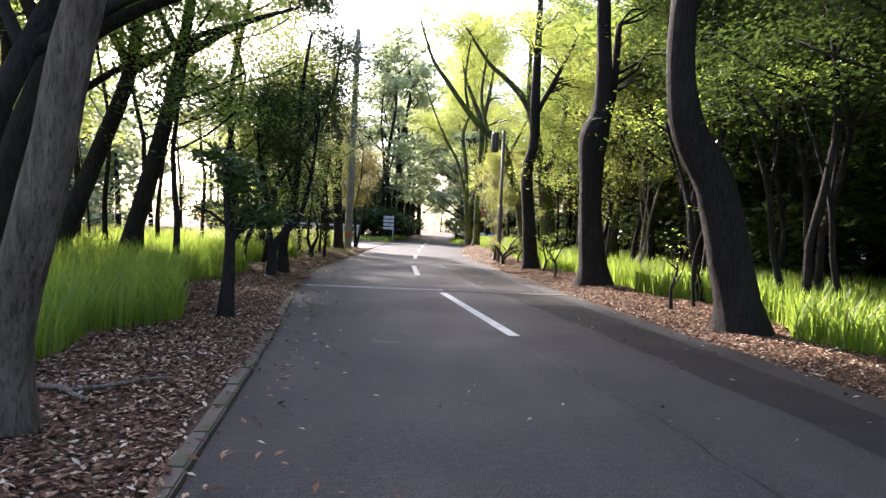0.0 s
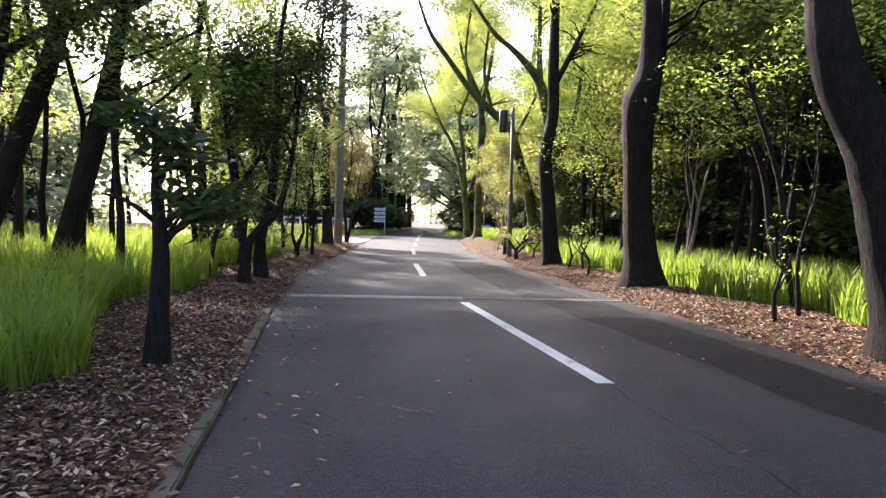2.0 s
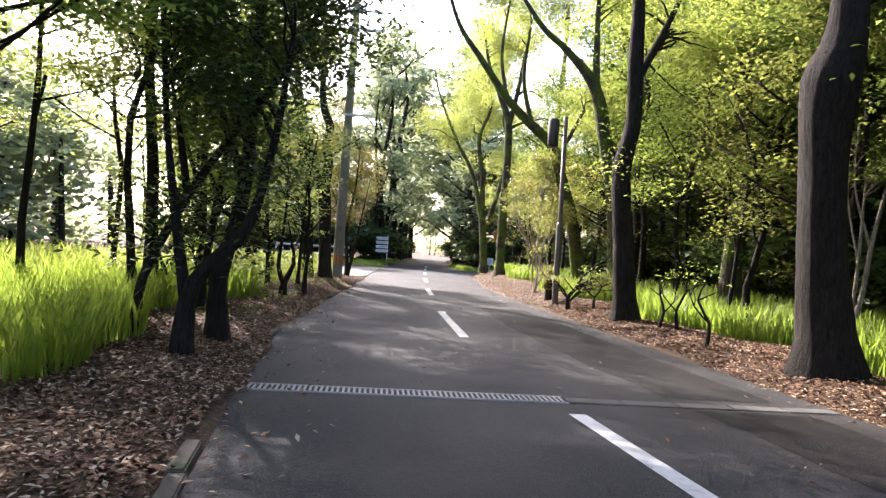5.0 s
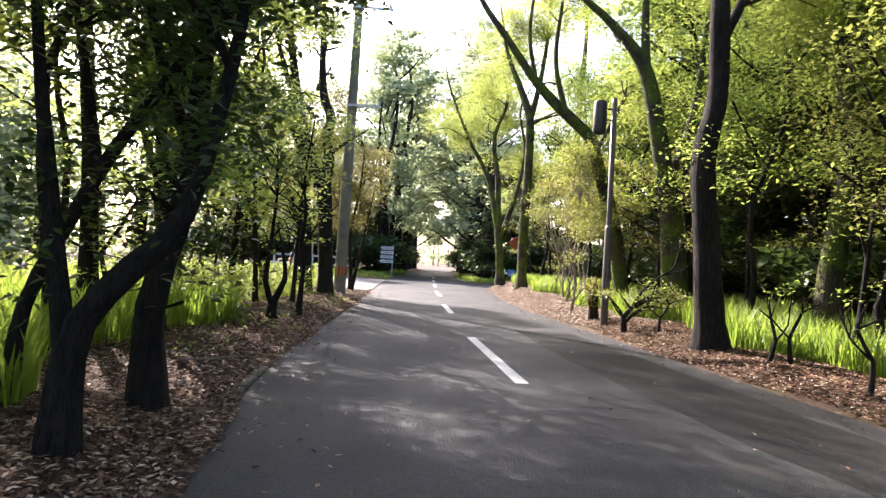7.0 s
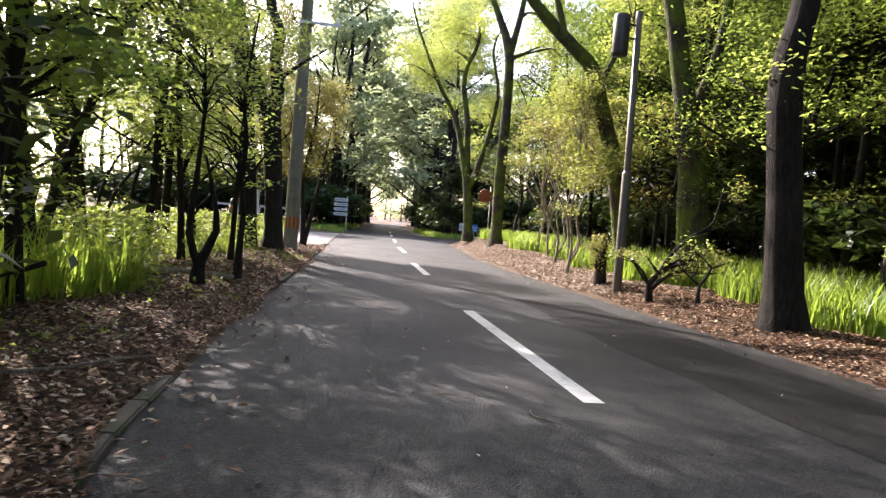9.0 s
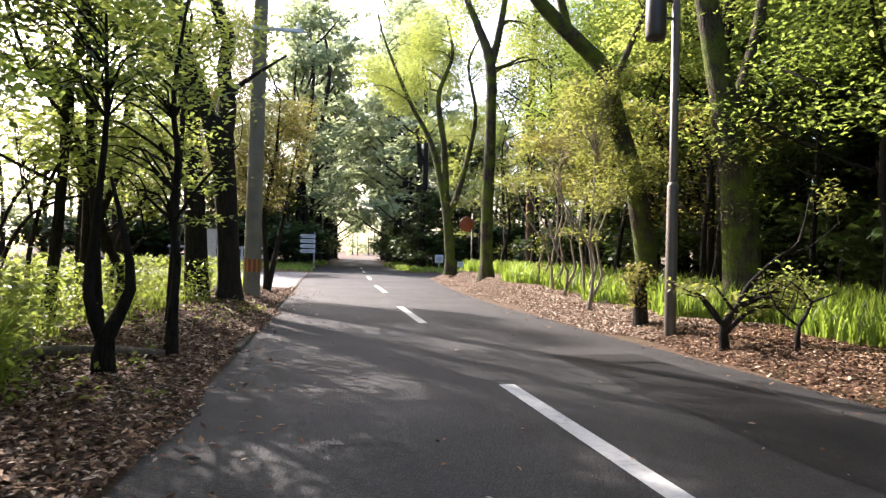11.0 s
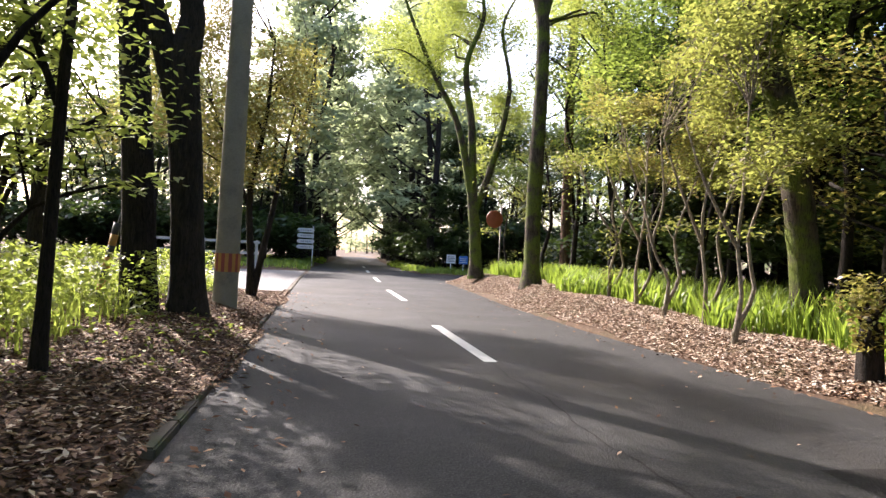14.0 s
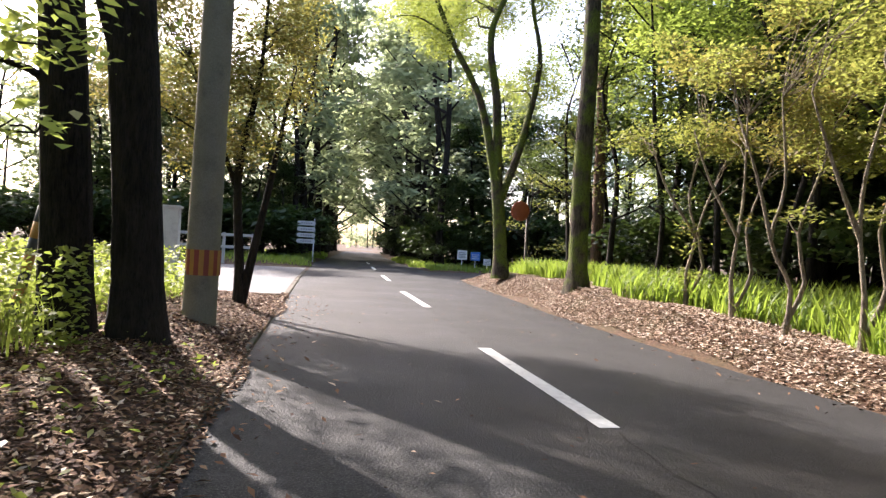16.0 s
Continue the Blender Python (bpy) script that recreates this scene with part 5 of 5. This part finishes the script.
scatter(20, 11, 34, 67, 100, far_kinds[:3], 3.2, 0.75, 1.0)
scatter(46, 15, 34, 2, 60, thicket_kinds[:1], 1.6, 0.8, 1.5)
scatter(30, -30, -17, 10, 60, thicket_kinds[1:], 2.0, 0.8, 1.5)
for x, y, s in ((-0.4, 73.0, 0.5), (-1.6, 71.6, 0.6), (-3.3, 72.6, 0.7), (0.6, 78.0, 0.5), (-5.2, 71.8, 0.8), (-7.2, 72.8, 0.85), (-9.3, 71.8, 0.8), (-11.5, 72.5, 0.85),
                (11.6, 71.2, 0.8), (13.4, 70.2, 0.8), (15.3, 71.2, 0.85), (17.4, 70.2, 0.85), (12.6, 75.5, 0.9), (19.6, 71.0, 0.9)):
    plant(far_kinds[3], x, y, s, rw.uniform(0, 6.28))           # dark evergreens beyond the junction
for k in range(16):                                            # evergreens that wall the far avenue
    y = 68.5 + 3.6 * k
    plant(far_kinds[3], float(right_edge(y)) + rw.uniform(2.0, 2.8), y, rw.uniform(0.45, 0.62), rw.uniform(0, 6.28))
    plant(far_kinds[3], float(left_edge(y)) - rw.uniform(2.2, 3.2), y + 3.5, rw.uniform(0.45, 0.62), rw.uniform(0, 6.28))
    plant(thicket_kinds[0], float(right_edge(y)) + rw.uniform(1.6, 2.4), y + 1.6, rw.uniform(0.9, 1.4), rw.uniform(0, 6.28))
    plant(thicket_kinds[0], float(left_edge(y)) - rw.uniform(1.8, 2.6), y + 4.6, rw.uniform(0.9, 1.4), rw.uniform(0, 6.28))
for k in range(13):                                            # dark thicket along the far side of the junction
    plant(thicket_kinds[0], -16.0 + 1.35 * k + rw.uniform(-0.3, 0.3), 70.0 + rw.uniform(-0.5, 0.8), rw.uniform(1.2, 1.7), rw.uniform(0, 6.28))
    plant(thicket_kinds[0], 10.5 + 1.4 * k + rw.uniform(-0.3, 0.3), 68.6 + rw.uniform(-0.5, 0.8), rw.uniform(1.0, 1.6), rw.uniform(0, 6.28))
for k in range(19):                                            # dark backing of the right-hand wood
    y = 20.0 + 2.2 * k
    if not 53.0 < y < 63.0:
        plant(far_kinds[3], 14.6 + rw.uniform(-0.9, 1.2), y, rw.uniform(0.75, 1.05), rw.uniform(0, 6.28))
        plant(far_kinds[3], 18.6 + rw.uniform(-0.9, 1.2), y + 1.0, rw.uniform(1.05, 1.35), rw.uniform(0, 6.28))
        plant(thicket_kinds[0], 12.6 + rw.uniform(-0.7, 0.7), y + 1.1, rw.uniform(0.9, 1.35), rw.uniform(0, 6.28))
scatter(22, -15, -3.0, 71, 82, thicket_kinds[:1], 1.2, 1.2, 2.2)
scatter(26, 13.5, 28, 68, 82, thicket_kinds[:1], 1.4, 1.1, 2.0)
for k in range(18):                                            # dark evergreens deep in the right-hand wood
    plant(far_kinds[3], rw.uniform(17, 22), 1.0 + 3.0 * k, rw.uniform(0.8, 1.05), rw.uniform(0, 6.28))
def far_woods(name, places, leaf, label, seed):
    """Woods too far off to tell one tree from the next: trunks and crowns in one mesh."""
    rr = np.random.default_rng(seed)
    wood, green = [], []
    for x, y, h in places:
        z = float(ground_z(x, y))
        top = rr.normal(0, 0.6, 2)
        wood.append(tube([(x, y, z - 0.1, 0.24), (x + top[0] * 0.4, y + top[1] * 0.4, z + h * 0.4, 0.18), (x + top[0], y + top[1], z + h * 0.95, 0.04)], 5))
        cells = [(x + rr.normal(0, 1.5), y + rr.normal(0, 1.5), z + h * rr.uniform(0.06, 0.98), rr.uniform(1.0, 1.9), rr.uniform(1.0, 1.9), rr.uniform(0.8, 1.5)) for _ in range(15)]
        pts = in_crown(cells, rr, 0.42)
        green.append(leaves(clumps(pts, 12, 0.5, rr), 0.72, rr, 0.6, 0.5))
    g, w = merge(green), merge(wood)
    v, f = merge([g, w])
    me = fill_mesh(name, v, f, leaf)
    me.materials.append(M_BARK)
    slot = np.zeros(len(f), dtype=np.int32)
    slot[len(g[1]):] = 1
    me.polygons.foreach_set("material_index", slot)
    tagged(new(name, me), label, "woods", kind="stuff")


ring = []
for k in range(64):                                            # the woods close the view all round
    a = 2 * math.pi * k / 64
    x, y = 12 + 72 * math.sin(a) * rw.uniform(0.9, 1.15), 40 + 95 * math.cos(a) * rw.uniform(0.95, 1.15)
    if not float(left_edge(y)) - 1 < x < float(right_edge(y)) + 1:
        ring.append((x, y, rw.uniform(14, 20)))
# M_LEAF_FAR gives these woods their haze by colour
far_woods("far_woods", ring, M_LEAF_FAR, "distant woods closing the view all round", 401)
far_woods("far_woods_end", [(19.5 + 2.6 * k + rw.uniform(-0.6, 0.6), 236 + rw.uniform(0, 20), rw.uniform(9, 15)) for k in range(6)], M_LEAF_FAR, "trees at the end of the avenue, leaf colour paled for haze", 405)
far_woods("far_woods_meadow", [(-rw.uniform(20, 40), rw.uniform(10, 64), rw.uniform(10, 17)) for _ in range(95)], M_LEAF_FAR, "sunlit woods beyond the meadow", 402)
far_woods("far_woods_left", [(-rw.uniform(22, 46), rw.uniform(48, 86), rw.uniform(9, 15)) for _ in range(34)], M_LEAF_FAR, "green woods beyond the side road, leaf colour paled for haze", 404)
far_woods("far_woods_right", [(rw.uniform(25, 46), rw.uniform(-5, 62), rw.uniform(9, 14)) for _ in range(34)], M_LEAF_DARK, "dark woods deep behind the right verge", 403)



# ---- grass, weeds and fallen leaves ----
def blades(name, x, y, height, width, rs, material, label, lean=0.75):
    n = len(x)
    z = ground_z(x, y) - 0.02
    h = height * rs.uniform(0.4, 1.2, n)
    a = rs.uniform(0, 2 * np.pi, n)
    bend = lean * h * rs.uniform(0.2, 1.3, n)
    d = np.stack([np.cos(a), np.sin(a), np.zeros(n)], 1)
    s = np.stack([-np.sin(a), np.cos(a), np.zeros(n)], 1) * (width * rs.uniform(0.6, 1.2, n))[:, None]
    base = np.stack([x, y, z], 1)
    mid = base + d * (bend * 0.3)[:, None] + np.array([0, 0, 1]) * (h * 0.6)[:, None]
    tip = base + d * bend[:, None] + np.array([0, 0, 1]) * h[:, None]
    v = np.stack([base - s * 0.4, base + s * 0.4, mid + s * 0.5, mid - s * 0.5, tip + s * 0.04, tip - s * 0.04], 1).reshape(-1, 3)
    k = np.arange(n)[:, None] * 6
    f = np.vstack([k + np.array([[0, 1, 2, 3]]), k + np.array([[3, 2, 4, 5]])])
    return tagged(new(name, fill_mesh(name, v, f, material)), label, "grass", kind="stuff")


rs = np.random.default_rng(300)


def strip_points(n, y0, y1, near, far, side, bias=1.6, wave=1.0):
    """Points on one verge, from near to far metres outside the road's edge, thicker close to the road."""
    y = rs.uniform(y0, y1, n)
    o = near + (far - near) * rs.uniform(0, 1, n) ** bias
    wob = 0.35 * np.sin(y * 0.9) + 0.2 * np.sin(y * 2.3 + 1)
    o = o + wob * wave
    return (left_edge(y) - o if side < 0 else right_edge(y) + o), y


x, y = strip_points(15000, 3, 27, 1.75, 6, -1)
blades("grass_left", x, y, 0.66, 0.026, rs, M_GRASS, "tall lush green grass blades on the bank", 0.5)
x, y = strip_points(15000, 5, 42, 5, 24, -1, 1.0)
blades("grass_meadow", x, y, 0.6, 0.05, rs, M_WEED, "bright overgrown meadow grass in the sun")
x, y = strip_points(22000, 8, 34, 1.9, 7.5, 1)
blades("grass_right", x, y, 0.60, 0.026, rs, M_GRASS, "bright green iris-like grass under the trees", 0.5)
x, y = strip_points(8000, 34, 53, 1.5, 5, 1)
blades("grass_right_far", x, y, 0.5, 0.03, rs, M_GRASS, "bright green iris-like grass under the trees")
x, y = strip_points(14000, 8, 46, 6.5, 16, 1, 1.0)
blades("grass_wood", x, y, 0.4, 0.045, rs, M_GRASS, "sparse green grass on the woodland floor")
x, y = strip_points(3500, 26, 42, 1.7, 5.0, -1, 1.2)
blades("weed_stalks", x, y, 0.42, 0.018, rs, M_WEED, "thin bright weed stalks on the bank", 0.5)
x, y = strip_points(5000, 62.5, 85, 0.3, 6, 1)
blades("grass_junction", x, y, 0.3, 0.05, rs, M_GRASS, "short grass verge beyond the junction")
x, y = strip_points(3500, 60, 85, 0.5, 6, -1)
blades("grass_junction_left", x, y, 0.3, 0.05, rs, M_GRASS, "short grass verge beyond the junction")


def weeds(n, y0, y1, near, far, side, size, height, label):
    x, y = strip_points(n, y0, y1, near, far, side, 1.2)
    c = np.stack([x, y, ground_z(x, y) + rs.uniform(0.0, 1, n) ** 1.4 * height], 1)
    keep = np.array([noise.noise(Vector((q[0] * 0.8, q[1] * 0.8, 0))) > -0.15 for q in c])
    v, f = leaves(c[keep], size, rs, 0.5, 0.5)
    tagged(new("weeds", fill_mesh("weeds", v, f, M_WEED)), label, "weeds", kind="stuff")


weeds(34000, 26, 42, 1.5, 4.8, -1, 0.085, 0.8, "low bright-green weeds on the bank")
weeds(4000, 20, 30, 2.2, 6, -1, 0.1, 0.5, "low bright-green weeds on the bank")
weeds(900, 22, 36, 0.5, 1.8, -1, 0.07, 0.12, "sprigs of weeds among fallen leaves")


def fallen(n, y0, y1, near, far, side, size, label, bias=1.0, dry=None):
    x, y = strip_points(n, y0, y1, near, far, side, bias, 0.2)
    z = ground_z(x, y)
    on_road = (x > left_edge(y)) & (x < right_edge(y))
    on_kerb = (x <= left_edge(y)) & (x > left_edge(y) - 0.125)
    z = np.where(on_road, 0.006, np.where(on_kerb, 0.036, z)) + rs.uniform(0.004, 0.03, n)
    v, f = leaves(np.stack([x, y, z], 1), size, rs, 0.42, 0.78, 0.0)
    v = v.reshape(-1, 4, 3)
    v[:, :, 2] = z[:, None] + (v[:, :, 2] - z[:, None]) * 0.8
    v[:, :, 2] = np.maximum(v[:, :, 2], np.where(on_road, 0.008, -1)[:, None])
    tagged(new("fallen_leaves", fill_mesh("fallen_leaves", v.reshape(-1, 3), f, dry or M_LITTER)), label, "fallen leaves", kind="stuff")


fallen(56000, 3, 18, 0.1, 2.6, -1, 0.062, "thick brown leaf litter along the kerb")
fallen(50000, 18, 30, 0.0, 2.6, -1, 0.062, "thick brown leaf litter along the kerb")
fallen(56000, 30, 43, -0.03, 2.6, -1, 0.062, "thick brown leaf litter along the kerb")
fallen(34000, 7, 21, 0.05, 2.6, 1, 0.064, "brown leaf litter on the road's edge")
fallen(30000, 21, 31, 0.1, 2.6, 1, 0.064, "brown leaf litter on the road's edge")
# this stretch uses the sun-raised tan, the stretches before it the darker brown
fallen(76000, 30, 54, 0.1, 2.2, 1, 0.062, "tan leaf litter on the bank, colour raised for sunlight", dry=M_LITTER_TAN)
fallen(1100, 3, 43, -0.9, 0.1, -1, 0.075, "scattered dry leaves on the asphalt", 0.5)
fallen(520, 4, 45, -5, -0.5, -1, 0.055, "scattered dry leaves on the asphalt", 1.0)
fallen(500, 8, 52, -0.7, 0.2, 1, 0.075, "scattered dry leaves on the asphalt", 0.5)

# fallen sticks
def stick(a, b, r, label):
    a, b = np.array(a), np.array(b)
    rr = np.random.default_rng(int(abs(a[1]) * 100))
    rows = []
    for k in np.linspace(0, 1, 6):
        q = a + (b - a) * k + rr.normal(0, 0.03, 3) * np.array([1, 1, 0.3])
        base = 0.012 if left_edge(q[1]) < q[0] < right_edge(q[1]) else float(ground_z(q[0], q[1])) + 0.03
        rows.append((q[0], q[1], base + r * 0.8, r * (1 - 0.5 * k)))
    v, f = tube(smooth_line(rows, 0.1), 6)
    tagged(new("fallen_branch", fill_mesh("fallen_branch", v, f, M_BARK_TWIG, True)), label, "branch", "fallen branches")


stick((-2.9, 27.75, 0.0), (-1.05, 28.15, 0.0), 0.06, "dead fallen branch lying in the leaf litter")
stick((-1.6, 22.4, 0), (-1.0, 23.4, 0), 0.015, "thin dead stick lying in the leaf litter")
stick((-0.9, 8.6, 0), (-0.35, 9.2, 0), 0.018, "thin dead stick lying in the leaf litter")
stick((-1.4, 9.0, 0), (-0.7, 8.4, 0), 0.03, "thick dead stick lying in the leaf litter")
stick((1.1, 11.6, 0), (1.35, 11.5, 0), 0.008, "small twig lying on the asphalt")
stick((1.5, 22.4, 0), (1.62, 22.15, 0), 0.007, "small twig lying on the asphalt")
stick((-0.1, 15.0, 0), (0.25, 14.7, 0), 0.01, "small twig lying on the asphalt")

# ---- kerb stones and drain, piece by piece ----
kerb = tagged(new("kerb"), "low weathered concrete kerb, half buried in leaves", "kerb", kind="structure")
bm = bmesh.new()
box(bm, (-0.055, -0.299, -0.12), (0.055, 0.299, 0.04), 0.012)
stone_mesh = bpy.data.meshes.new("kerb_stone")
bm.to_mesh(stone_mesh)
bm.free()
stone_mesh.materials.append(M_KERB)
ry = random.Random(4)
for y0, y1 in ((-4, 16.4), (21.2, 22.9), (29.5, 55)):
    y = y0
    while y < y1:
        s = new("kerb_stone", stone_mesh)
        s.parent = kerb
        x = float(left_edge(y + 0.3)) - 0.07
        turn = math.atan2(float(left_edge(y) - left_edge(y + 0.6)), 0.6)
        s.matrix_basis = pose(x + ry.uniform(-0.01, 0.01), y + 0.3, ry.uniform(-0.012, 0.004) + (0.0 if y < 45 else -0.02), ry.uniform(-0.3, 0.3), ry.uniform(-1, 1), math.degrees(turn) + ry.uniform(-0.6, 0.6))
        y += 0.602

drain = tagged(new("drain_grating"), "dull steel drain grating across the road", "drain", kind="structure")
gx0, gxm, gx1, gy = -0.52, 2.45, 5.2, 18.3
# solid near-black slab at road level paints the shade between the bars
bm = bmesh.new()
box(bm, (gx0, gy - 0.11, -0.03), (gxm, gy + 0.11, 0.003))
part("pit", bm, M_DARK, drain)
for dy in (-0.125, 0.125):
    bm = bmesh.new()
    box(bm, (gx0, gy + dy - 0.014, -0.02), (gxm, gy + dy + 0.014, 0.012), 0.003)
    part("frame", bm, M_GRATE, drain)
bm = bmesh.new()
box(bm, (-0.011, -0.109, -0.01), (0.011, 0.109, 0.013))
bar_mesh = bpy.data.meshes.new("bar")
bm.to_mesh(bar_mesh)
bm.free()
bar_mesh.materials.append(M_GRATE)
for k in range(int((gxm - gx0) / 0.05)):
    b = new("bar", bar_mesh)
    b.parent = drain
    b.location = (gx0 + 0.025 + 0.05 * k, gy, 0)
bm = bmesh.new()
box(bm, (gxm, gy - 0.115, -0.03), (gx1, gy + 0.115, 0.004))
part("gutter", bm, M_DARK, drain, "dark joint round the covered stretch")
for k in range(5):
    bm = bmesh.new()
    box(bm, (gxm + 0.008 + 0.55 * k, gy - 0.095, -0.02), (gxm + 0.542 + 0.55 * k, gy + 0.095, 0.009), 0.004)
    part("cover_slab", bm, M_SLAB, drain, "worn concrete cover slab")
